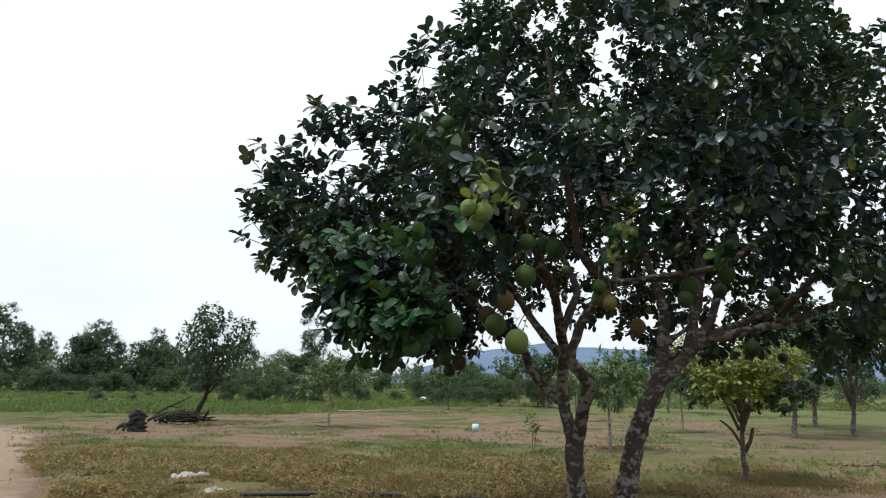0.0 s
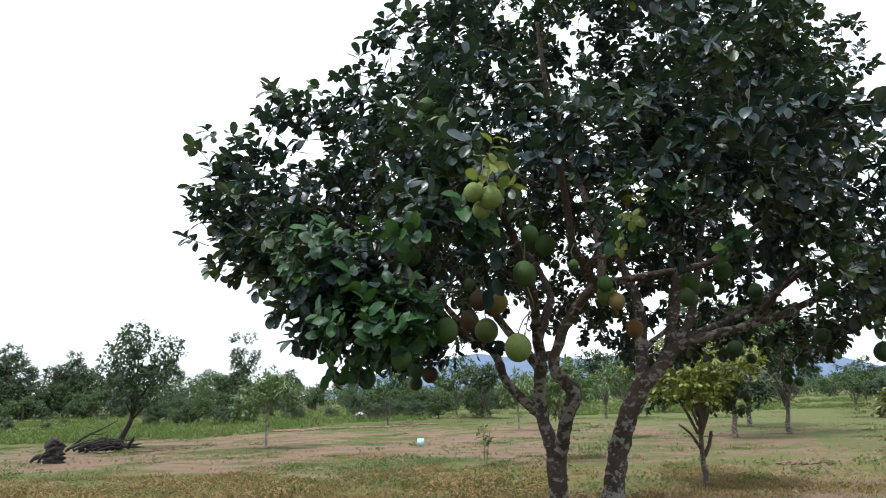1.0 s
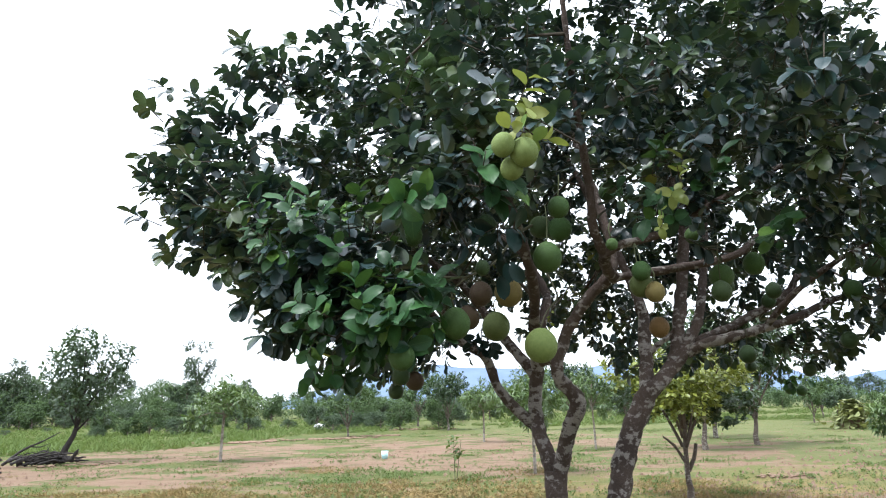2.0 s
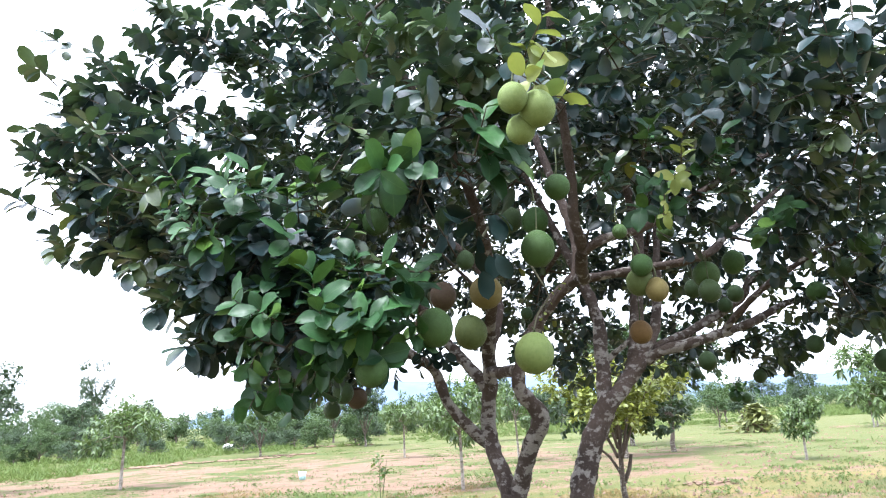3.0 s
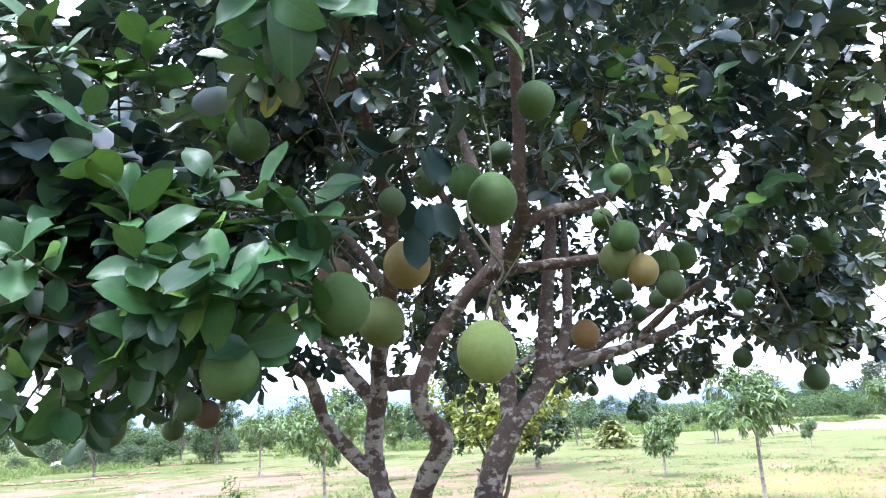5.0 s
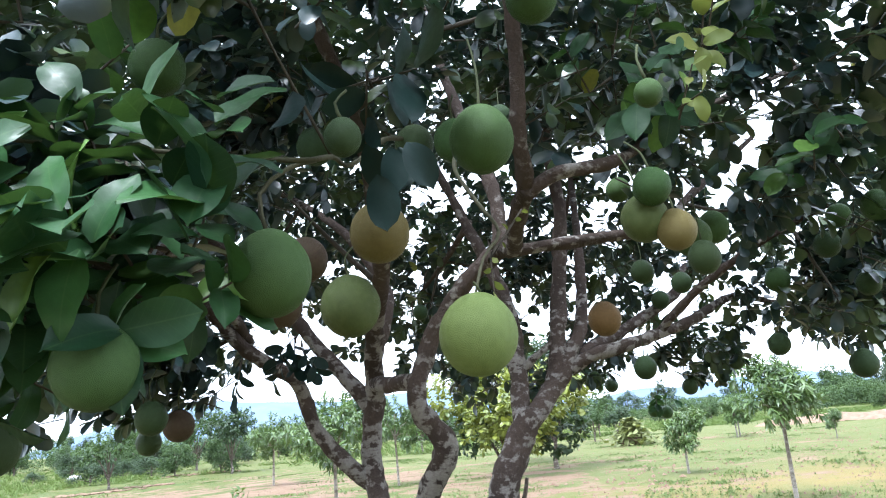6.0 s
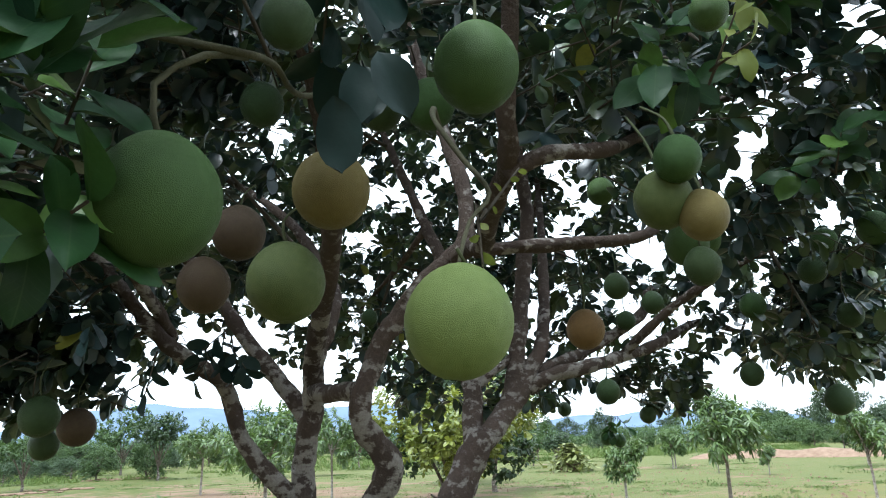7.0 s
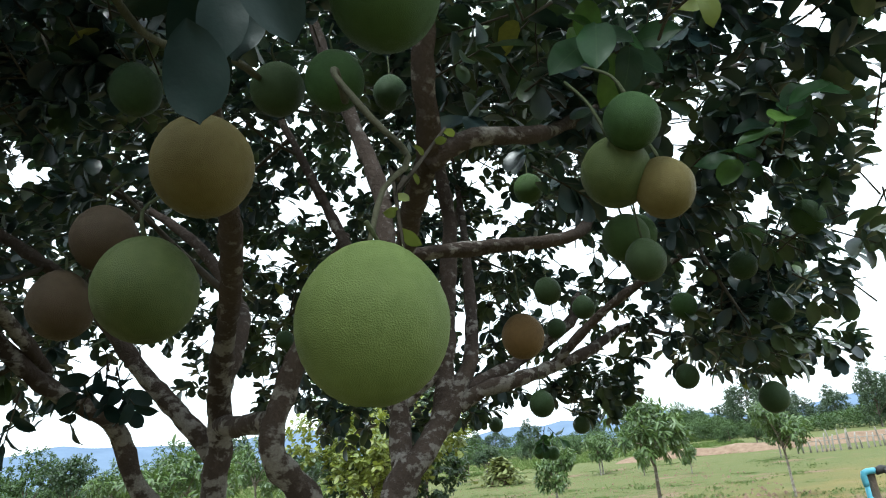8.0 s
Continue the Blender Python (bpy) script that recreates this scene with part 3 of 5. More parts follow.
def crown_centres(gap, tries):
    rng = random.Random(5)
    got = []
    for _ in range(tries):
        x, y, z = rng.uniform(-1.4, 5.4), rng.uniform(4.0, 11.0), rng.uniform(1.8, 6.1)
        v = crown_value(x, y, z) + 0.28 * noise.noise(Vector((x, y, z)) * 0.9)
        thin = 0.0 if y < 7.8 else 0.18
        if y < 6.8 and z > 3.2:
            thin = max(thin, 0.38)
        if z > 3.7:
            thin = max(thin, 0.78 if y < 6.8 and x > -0.2 else (0.45 if x < 2.2 else 0.2))
        if x < 0.6 and y < 6.5 and z > 2.4:
            thin = max(thin, 0.35)
        if x > 3.0 and z > 2.3:
            thin = max(thin, 0.6 if z < 3.1 else 0.3)
        # The cuts below follow sight lines, shaping the crown for the camera's view.
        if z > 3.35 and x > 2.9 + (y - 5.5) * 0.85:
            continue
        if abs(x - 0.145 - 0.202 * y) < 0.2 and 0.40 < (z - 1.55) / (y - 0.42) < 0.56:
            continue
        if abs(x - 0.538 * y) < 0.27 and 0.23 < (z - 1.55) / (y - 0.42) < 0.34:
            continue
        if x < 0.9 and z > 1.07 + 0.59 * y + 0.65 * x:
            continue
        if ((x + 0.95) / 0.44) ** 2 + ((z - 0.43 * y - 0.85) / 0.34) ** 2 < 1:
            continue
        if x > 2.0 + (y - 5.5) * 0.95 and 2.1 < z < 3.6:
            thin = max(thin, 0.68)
        if rng.random() < thin:
            continue
        if v > 1 or z < crown_floor(x, y) or v < 0.42 + 0.25 * noise.noise(Vector((x, y, z)) * 1.3):
            continue
        if all((x - a) ** 2 + (y - b) ** 2 + (z - c) ** 2 > gap * gap for a, b, c in got):
            got.append((x, y, z))
    return got


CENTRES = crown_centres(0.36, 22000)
# boughs that stand out of the rounded crown: middle, reach
for mx, my, mz, reach, count in ((-1.15, 5.85, 3.05, 0.28, 5), (-0.85, 6.2, 3.75, 0.28, 4), (-0.55, 6.1, 3.45, 0.3, 2), (3.0, 5.5, 2.9, 0.35, 3), (3.55, 6.0, 3.0, 0.35, 3), (-1.28, 7.4, 3.15, 0.25, 6), (-0.95, 5.8, 2.55, 0.35, 5), (-1.1, 7.0, 2.85, 0.35, 5), (-0.5, 5.6, 2.15, 0.28, 5), (-0.38, 5.25, 2.07, 0.24, 7), (-0.1, 7.6, 2.14, 0.26, 6), (0.0, 7.7, 2.04, 0.16, 3), (-0.2, 7.6, 2.08, 0.15, 2), (-0.15, 7.2, 2.10, 0.22, 5), (-0.5, 8.2, 2.4, 0.35, 5), (-0.6, 5.45, 2.35, 0.3, 6), (0.05, 4.75, 2.62, 0.25, 5), (-0.6, 6.6, 2.35, 0.4, 5), (-0.4, 7.8, 2.25, 0.35, 4),
                                 (3.9, 6.5, 2.75, 0.45, 3), (4.4, 7.1, 2.6, 0.45, 3), (4.0, 6.6, 2.22, 0.22, 4), (3.6, 6.5, 2.3, 0.2, 2), (4.3, 6.9, 2.2, 0.2, 3), (4.7, 7.4, 2.25, 0.25, 3), (-0.52, 5.55, 2.12, 0.18, 4), (2.1, 5.5, 3.0, 0.25, 2), (4.2, 8.2, 2.3, 0.45, 6), (3.2, 5.8, 2.75, 0.4, 3), (4.5, 9.0, 2.2, 0.22, 2), (2.6, 9.3, 2.3, 0.5, 5), (3.4, 8.6, 2.1, 0.4, 5), (5.1, 7.6, 2.4, 0.35, 3),
                                 (0.3, 6.6, 3.15, 0.35, 6), (0.75, 6.7, 3.3, 0.3, 5), (0.6, 7.6, 3.6, 0.4, 7), (1.2, 8.3, 4.1, 0.45, 7), (2.1, 7.2, 3.75, 0.35, 6), (2.7, 7.5, 3.9, 0.35, 6), (2.6, 8.5, 4.5, 0.45, 7), (3.3, 8.6, 4.6, 0.45, 6), (4.4, 8.6, 4.6, 0.45, 4), (4.6, 8.9, 5.1, 0.35, 3), (4.0, 8.4, 5.3, 0.4, 3), (4.8, 9.0, 4.1, 0.4, 3),
                                 (5.0, 8.2, 5.2, 0.45, 6), (4.6, 8.0, 5.6, 0.45, 5), (4.9, 8.6, 4.6, 0.4, 5), (4.3, 8.2, 4.6, 0.4, 4), (5.4, 8.6, 5.5, 0.35, 4), (4.2, 8.6, 5.9, 0.45, 5), (3.4, 8.2, 5.6, 0.45, 4), (4.0, 7.8, 5.0, 0.4, 4)):
    rng = random.Random(int(mx * 100 + my * 10))
    for _ in range(count):
        CENTRES.append((mx + rng.uniform(-1, 1) * reach, my + rng.uniform(-1, 1) * reach, mz + rng.uniform(-0.7, 0.7) * reach))


def near_count(c):
    return sum(1 for d in CENTRES if (c[0] - d[0]) ** 2 + (c[1] - d[1]) ** 2 + (c[2] - d[2]) ** 2 < 0.3)


CENTRES = [c for c in CENTRES if near_count(c) > 3]
# loose outer boughs on both flanks and behind the stems
CENTRES += [(-1.50, 6.0, 3.20), (-1.45, 6.1, 2.80), (-1.52, 6.3, 2.95), (-1.35, 6.2, 2.62), (-0.74, 5.5, 2.04), (-0.88, 5.7, 2.32),
            (2.25, 5.2, 2.74), (2.2, 5.02, 2.86), (2.38, 5.1, 2.97), (1.65, 5.75, 2.80), (1.38, 5.9, 2.76), (2.0, 5.8, 2.9), (1.9, 5.9, 2.72), (2.3, 8.9, 3.15), (2.65, 9.0, 3.30), (2.9, 8.9, 2.92), (2.4, 9.2, 3.50), (2.0, 9.1, 3.80), (3.1, 9.1, 3.1)]


def grow_branches(centres):
    """A thin branch from the nearest wood to each clump, the inner clumps first."""
    bm = bmesh.new()
    pos = [p.copy() for p, r in NODES]
    rad = [r for p, r in NODES]
    heart = Vector((1.8, 7.3, 2.6))
    todo = sorted((Vector(c) for c in centres), key=lambda c: (c - heart).length)
    for c in todo:
        arr = np.array([tuple(p) for p in pos])
        d = np.linalg.norm(arr - np.array(tuple(c)), axis=1)
        back = np.linalg.norm(arr - np.array(tuple(heart)), axis=1) - (c - heart).length
        k = int(np.argmin(d + 2.0 * np.maximum(back, 0)))
        a = pos[k]
        span = (c - a).length
        if span < 0.12:
            continue
        r0 = min(rad[k] * 0.75, 0.008 + 0.012 * span)
        mid = (a + c) / 2 + Vector((noise.noise(c * 2), noise.noise(c * 2.3 + a), -0.1 + 0.5 * noise.noise(c))) * 0.16 * span
        line, rr = tube(bm, [a, mid, c], [r0, r0 * 0.75, 0.0045], 5, 0.12)
        pos += line[1:]
        rad += rr[1:]
    return bm


tagged(settle(part("branch_growth", grow_branches(CENTRES), M_TWIG, pomelo_tree, "thin dark branches inside the crown")), kind="stuff")

# Points the camera passes; leaves too near them are dropped.
CAMERA_WAY = [np.array(p) for p in ((0.23, 0.4, 1.55), (-0.2, 1.2, 1.55), (-0.49, 2.35, 1.6), (-0.4, 3.2, 1.62), (-0.1, 3.72, 1.64), (0.18, 4.33, 1.68))]


def clear_of_camera(at, room):
    """True where a leaf keeps clear of the camera's way."""
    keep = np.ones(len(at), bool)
    for a, b in zip(CAMERA_WAY, CAMERA_WAY[1:]):
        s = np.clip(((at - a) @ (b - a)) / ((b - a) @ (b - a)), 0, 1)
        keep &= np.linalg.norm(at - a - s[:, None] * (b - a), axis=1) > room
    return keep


def build_crown():
    rng = np.random.default_rng(3)
    c = np.repeat(np.array(CENTRES), 10, axis=0)
    n = len(c)
    out = unit((c - np.array((1.9, 7.5, 2.9))) * np.array((1, 1, 1.2)))
    roots = c + np.clip(rng.normal(size=(n, 3)), -1.7, 1.7) * np.array((0.12, 0.12, 0.10))
    ways = unit(out * 0.7 + rng.normal(size=(n, 3)) * 0.6 + np.array((0, 0, 0.25)))
    at, way, up, ln = sprig_leaves(rng, roots, ways, np.full(n, 0.12), 8, 0.098)
    keep = clear_of_camera(at, 0.45)
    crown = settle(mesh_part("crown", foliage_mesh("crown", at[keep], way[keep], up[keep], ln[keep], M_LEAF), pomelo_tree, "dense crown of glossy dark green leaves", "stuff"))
    bm = bmesh.new()
    for p, w in zip(roots[::2], ways[::2]):
        p, w = Vector(p), Vector(w)
        tube(bm, [p - w * 0.10, p + w * 0.13], [0.004, 0.0025], 4, 0.3)
    tagged(settle(part("twig_growth", bm, M_TWIG, pomelo_tree)), kind="stuff")
    return crown


crown = build_crown()


def near_leaf_meshes(material, count=6):
    """Broad leaves of length 1 with a midrib, raised halves and wavy edges."""
    out = []
    for k in range(count):
        bend, fold, wave = 0.05 + 0.08 * k, 0.16 + 0.07 * (k % 4), 0.015 + 0.006 * k
        pts, faces, rows, cols = [], [], 8, 5
        for i in range(rows + 1):
            u = i / rows
            w = 0.30 * max(math.sin(math.pi * min(u ** 1.12, 1)), 0) ** 0.55 + 0.012
            for j in range(cols):
                v = 2 * j / (cols - 1) - 1
                z = -bend * u * u + fold * abs(v) ** 1.4 * w + wave * abs(v) * math.sin(9 * u + 2.2 * v + k)
                pts.append((u + 0.03 * (1 - v * v) * u, v * w, z))
        for i in range(rows):
            for j in range(cols - 1):
                a = i * cols + j
                faces.append((a, a + 1, a + cols + 1, a + cols))
        me = bpy.data.meshes.new("leaf")
        me.from_pydata(pts, [], faces)
        me.polygons.foreach_set("use_smooth", [True] * len(me.polygons))
        me.materials.append(material)
        out.append(me)
    return out


def near_bough(middle, reach, sprigs, leaves, size, meshes, seed, lift=0.2, face=(-0.2, -0.8, 0.3)):
    """A bough near the camera's way, whose broad leaves are pieces of their own."""
    rng = np.random.default_rng(seed)
    c = np.array(middle)
    off = unit(rng.normal(size=(sprigs, 3))) * rng.uniform(0.25, 1.0, (sprigs, 1)) ** 0.5 * np.array(reach)
    roots = c + off
    ways = unit(off / np.array(reach) * 0.6 + np.array(face) + rng.normal(size=(sprigs, 3)) * 0.35 + np.array((0, 0, lift)))
    at, way, up, ln = sprig_leaves(rng, roots, ways, np.full(sprigs, 0.14), leaves, size, 1.0, 0.22, 1.0, 0.5)
    keep = clear_of_camera(at + way * ln[:, None] * 0.5, 0.5)
    turns = frames_of(way, up)
    for i in np.nonzero(keep)[0]:
        ob = new("leaf", meshes[i % len(meshes)])
        ob.parent = crown
        m = Matrix(turns[i].tolist()).to_4x4()
        m.translation = at[i]
        ob.matrix_basis = m @ Matrix.Scale(ln[i], 4)
    free = clear_of_camera(roots, 0.62)
    for p, w in zip(roots[free], ways[free]):
        p, w = Vector(p), Vector(w)
        settle(part("twig", limb([Vector(c) + (p - Vector(c)) * 0.62, p - w * 0.04, p + w * 0.13], [0.005, 0.0035, 0.002], 5, 0.1), M_TWIG, pomelo_tree))


BROAD_LEAVES = near_leaf_meshes(M_LEAF_NEAR)
PALE_LEAVES = near_leaf_meshes(M_LEAF_YOUNG)
SHADED_LEAVES = near_leaf_meshes(M_LEAF_SHADED)
near_bough((-0.29, 4.93, 1.95), (0.31, 0.21, 0.20), 32, 8, 0.095, BROAD_LEAVES, 1)
near_bough((-0.06, 4.73, 1.95), (0.13, 0.08, 0.13), 8, 7, 0.115, BROAD_LEAVES, 11)
near_bough((-0.43, 5.2, 1.79), (0.11, 0.10, 0.07), 6, 7, 0.085, BROAD_LEAVES, 12, -0.3, (0.0, -0.3, -0.4))
near_bough((-0.52, 5.05, 2.32), (0.40, 0.25, 0.20), 18, 7, 0.094, BROAD_LEAVES, 2)
near_bough((0.02, 4.5, 2.42), (0.22, 0.2, 0.16), 8, 6, 0.118, BROAD_LEAVES, 3)
near_bough((1.35, 5.2, 2.66), (0.28, 0.22, 0.18), 10, 6, 0.10, BROAD_LEAVES, 4)
near_bough((2.05, 5.3, 2.42), (0.14, 0.12, 0.09), 3, 6, 0.10, BROAD_LEAVES, 5)
near_bough((0.40, 5.1, 2.42), (0.08, 0.06, 0.05), 3, 5, 0.12, SHADED_LEAVES, 8, -0.2, (0.0, -0.1, -0.4))
near_bough((0.28, 4.15, 2.61), (0.08, 0.07, 0.09), 4, 5, 0.072, PALE_LEAVES, 6)
near_bough((-0.58, 5.5, 1.98), (0.05, 0.05, 0.03), 2, 4, 0.07, PALE_LEAVES, 14)
near_bough((1.19, 4.95, 2.42), (0.05, 0.05, 0.05), 2, 4, 0.05, PALE_LEAVES, 7)
near_bough((1.34, 4.95, 2.60), (0.07, 0.05, 0.06), 3, 4, 0.078, PALE_LEAVES, 15)


def hanging_leaf(root, tip, meshes, k, face=(0.3, -0.9, 0.2)):
    """One large leaf that hangs from root to tip."""
    a, b = np.array(root), np.array(tip)
    m = Matrix(frames_of((b - a)[None], np.array([face], float))[0].tolist()).to_4x4()
    m.translation = a
    ob = new("leaf", meshes[k])
    ob.parent = crown
    ob.matrix_basis = m @ Matrix.Scale(float(np.linalg.norm(b - a)), 4)


hanging_leaf((0.345, 5.0, 2.16), (0.37, 5.02, 2.045), SHADED_LEAVES, 1, (0.5, 0.7, -0.5))
hanging_leaf((0.386, 4.925, 2.205), (0.43, 4.905, 2.11), SHADED_LEAVES, 2, (-0.2, -0.9, -0.2))
hanging_leaf((0.375, 5.0, 2.225), (0.39, 5.0, 2.12), SHADED_LEAVES, 0, (0.7, 0.6, -0.4))
hanging_leaf((0.405, 5.02, 2.235), (0.43, 5.02, 2.135), SHADED_LEAVES, 3, (0.8, 0.3, -0.5))
hanging_leaf((0.16, 4.93, 2.29), (0.13, 4.90, 2.18), SHADED_LEAVES, 2, (0.6, 0.4, -0.4))
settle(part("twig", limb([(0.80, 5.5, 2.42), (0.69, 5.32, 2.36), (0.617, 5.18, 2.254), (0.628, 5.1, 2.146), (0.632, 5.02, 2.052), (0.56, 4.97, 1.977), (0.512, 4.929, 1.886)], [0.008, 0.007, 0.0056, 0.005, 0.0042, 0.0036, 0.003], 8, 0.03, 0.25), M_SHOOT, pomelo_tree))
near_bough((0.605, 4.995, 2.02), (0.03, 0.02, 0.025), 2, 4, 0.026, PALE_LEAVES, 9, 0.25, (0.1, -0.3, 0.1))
near_bough((0.62, 7.1, 2.08), (0.09, 0.07, 0.06), 5, 6, 0.085, SHADED_LEAVES, 16, -0.4, (0.0, -0.4, -0.5))
near_bough((0.30, 6.9, 1.97), (0.03, 0.03, 0.02), 1, 5, 0.085, SHADED_LEAVES, 17, -0.4, (0.0, -0.4, -0.5))
near_bough((4.46, 9.08, 1.78), (0.11, 0.08, 0.05), 4, 5, 0.09, BROAD_LEAVES, 10, -0.5, (0.0, -0.2, -0.5))


# ---- pomelos ----
def fruit_mesh(name, material, squash, neck, seed):
    bm = bmesh.new()
    bmesh.ops.create_uvsphere(bm, u_segments=28, v_segments=18, radius=0.5)
    for v in bm.verts:
        z = v.co.z * 2
        k = 1 - neck * max(z, 0) ** 2 + 0.025 * noise.noise(v.co * 2.2 + Vector((seed, 0, 0)))
        v.co = Vector((v.co.x * k, v.co.y * k, v.co.z * squash - (0.02 * z if abs(z) > 0.99 else 0)))
    return from_bmesh(name, bm, material)


SKINS = {}
for key, mat in (("green", M_FRUIT), ("bright", M_FRUIT_BRIGHT), ("olive", M_FRUIT_OLIVE), ("dark", M_FRUIT_SHADED), ("tan", M_FRUIT_TAN), ("amber", M_FRUIT_AMBER), ("shaded_brown", M_FRUIT_SHADED_BROWN)):
    SKINS[key] = [fruit_mesh("skin", mat, 1.0 + 0.03 * k, 0.03 + 0.05 * k, 3.7 * k) for k in range(3)]
WORDS = {"bright": "big light green pomelo hanging free on a short stalk", "olive": "olive green pomelo hanging under the crown", "green": "large smooth light green pomelo hanging from the tree", "dark": "green pomelo among leaves, their shade painted into its skin",
         "amber": "amber-brown ripe pomelo hanging below a limb", "tan": "ripe tan-yellow pomelo hanging from a thin stalk", "shaded_brown": "pomelo hanging among branches, shade painted brown into its skin"}
COUNT = [0]


def pomelo(x, y, z, d, skin="green", stalk=0.12, lean=(0.02, 0.03)):
    COUNT[0] += 1
    k = COUNT[0] % 3
    ob = empty("pomelo", x, y, z)
    body = new("skin", SKINS[skin][k])
    body.parent = ob
    body.scale = (d, d, d * 1.04)
    body.rotation_euler = (0.12 * math.sin(COUNT[0] * 1.7), 0.12 * math.cos(COUNT[0] * 2.3), COUNT[0] * 1.1)
    top = d * 0.46
    part("stalk", limb([(0, 0, top), (lean[0] * 0.1 + 0.012 * math.sin(COUNT[0]), lean[1] * 0.3, top + stalk * 0.5), (lean[0], lean[1], top + stalk)], [0.0042, 0.0028, 0.003], 6, 0.02), M_STALK, ob)
    return tagged(ob, WORDS[skin], "pomelo", "pomelos on the tree")


pomelo(0.511, 4.927, 1.81, 0.156, "bright", 0.03, (-0.008, -0.014))
pomelo(0.574, 4.952, 2.242, 0.143, "green", 0.22, (0.02, 0.06))
pomelo(0.444, 5.29, 2.121, 0.150, "tan", 0.07)
pomelo(0.388, 5.384, 1.953, 0.152, "olive", 0.12, (0.05, 0.06))
pomelo(0.098, 4.86, 1.911, 0.138, "green", 0.10, (0.0, 0.1))
pomelo(-0.154, 4.788, 1.757, 0.118, "green", 0.10)
pomelo(1.506, 5.831, 1.984, 0.125, "amber", 0.2)
pomelo(1.131, 5.0, 2.074, 0.100, "tan", 0.10, (0.02, 0.08))
pomelo(1.064, 4.99, 2.18, 0.096, "green", 0.12, (0.02, 0.1))
pomelo(1.088, 5.06, 2.12, 0.122, "olive", 0.18, (0.02, 0.1))
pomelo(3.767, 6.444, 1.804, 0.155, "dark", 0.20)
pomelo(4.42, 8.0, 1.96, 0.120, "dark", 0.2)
pomelo(0.419, 6.0, 2.23, 0.150, "shaded_brown", 0.1, (0.05, 0.05))
pomelo(0.346, 6.08, 2.089, 0.148, "shaded_brown", 0.1, (-0.04, 0.06))
pomelo(0.566, 4.686, 2.42, 0.100, "green", 0.12)
pomelo(-0.083, 5.07, 2.381, 0.110, "green", 0.1)
pomelo(0.233, 4.86, 2.172, 0.070, "dark", 0.08)
pomelo(0.8, 4.67, 2.241, 0.056, "green", 0.1)
pomelo(-0.032, 5.303, 3.353, 0.136, "green", 0.1)
pomelo(0.035, 5.301, 3.455, 0.112, "green", 0.1)
pomelo(3.544, 6.729, 2.361, 0.150, "green", 0.12)
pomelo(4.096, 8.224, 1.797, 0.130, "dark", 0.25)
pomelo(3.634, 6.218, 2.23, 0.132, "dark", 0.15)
pomelo(1.885, 5.707, 2.283, 0.150, "green", 0.15)
pomelo(0.284, 4.149, 2.479, 0.110, "bright", 0.12)
pomelo(0.20, 4.13, 2.50, 0.090, "bright", 0.10)
pomelo(0.245, 4.20, 2.43, 0.090, "bright", 0.14)
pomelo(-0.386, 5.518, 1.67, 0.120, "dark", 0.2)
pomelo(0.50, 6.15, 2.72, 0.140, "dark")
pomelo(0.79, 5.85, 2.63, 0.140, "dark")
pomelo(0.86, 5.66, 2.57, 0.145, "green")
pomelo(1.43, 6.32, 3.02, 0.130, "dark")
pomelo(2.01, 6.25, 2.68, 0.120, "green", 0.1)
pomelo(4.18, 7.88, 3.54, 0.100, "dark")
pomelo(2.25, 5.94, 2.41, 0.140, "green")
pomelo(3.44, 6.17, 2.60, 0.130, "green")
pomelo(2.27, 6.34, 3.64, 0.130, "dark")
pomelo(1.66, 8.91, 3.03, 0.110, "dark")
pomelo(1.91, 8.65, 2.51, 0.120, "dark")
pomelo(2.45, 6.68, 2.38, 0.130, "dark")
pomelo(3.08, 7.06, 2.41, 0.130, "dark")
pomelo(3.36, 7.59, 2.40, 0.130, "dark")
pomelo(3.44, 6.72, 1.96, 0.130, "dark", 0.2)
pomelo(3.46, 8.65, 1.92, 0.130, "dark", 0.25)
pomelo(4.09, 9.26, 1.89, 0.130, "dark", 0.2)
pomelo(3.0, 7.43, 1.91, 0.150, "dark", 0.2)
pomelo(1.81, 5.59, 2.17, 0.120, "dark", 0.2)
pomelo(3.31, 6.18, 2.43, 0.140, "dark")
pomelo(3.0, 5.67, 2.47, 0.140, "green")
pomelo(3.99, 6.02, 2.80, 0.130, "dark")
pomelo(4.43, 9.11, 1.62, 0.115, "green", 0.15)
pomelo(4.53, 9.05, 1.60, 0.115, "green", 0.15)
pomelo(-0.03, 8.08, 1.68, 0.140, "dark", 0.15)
pomelo(0.09, 7.37, 1.74, 0.150, "shaded_brown", 0.15)
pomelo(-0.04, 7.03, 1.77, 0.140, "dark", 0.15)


# ---- trees of the orchard and beyond ----
def tree_crown(rng, blobs, per, sprig, count, size, material, rows=ROUND, droop=0.2, bends=(0.1, 0.25, 0.4)):
    """Foliage of several uneven clumps, as one mesh round the tree's own base."""
    c = np.concatenate([np.array(b[:3]) + unit(rng.normal(size=(per, 3))) * (rng.uniform(0.15, 1, (per, 1)) ** 0.45) * np.array((b[3], b[3], b[3] * 0.8)) for b in blobs])
    mid = np.repeat(np.array([b[:3] for b in blobs]), per, axis=0)
    ways = unit(unit(c - mid) * 0.8 + rng.normal(size=c.shape) * 0.5 + np.array((0, 0, 0.25)))
    at, way, up, ln = sprig_leaves(rng, c, ways, np.full(len(c), sprig), count, size, 1.0, droop)
    return foliage_mesh("crown", at, way, up, ln, material, rows, bends)


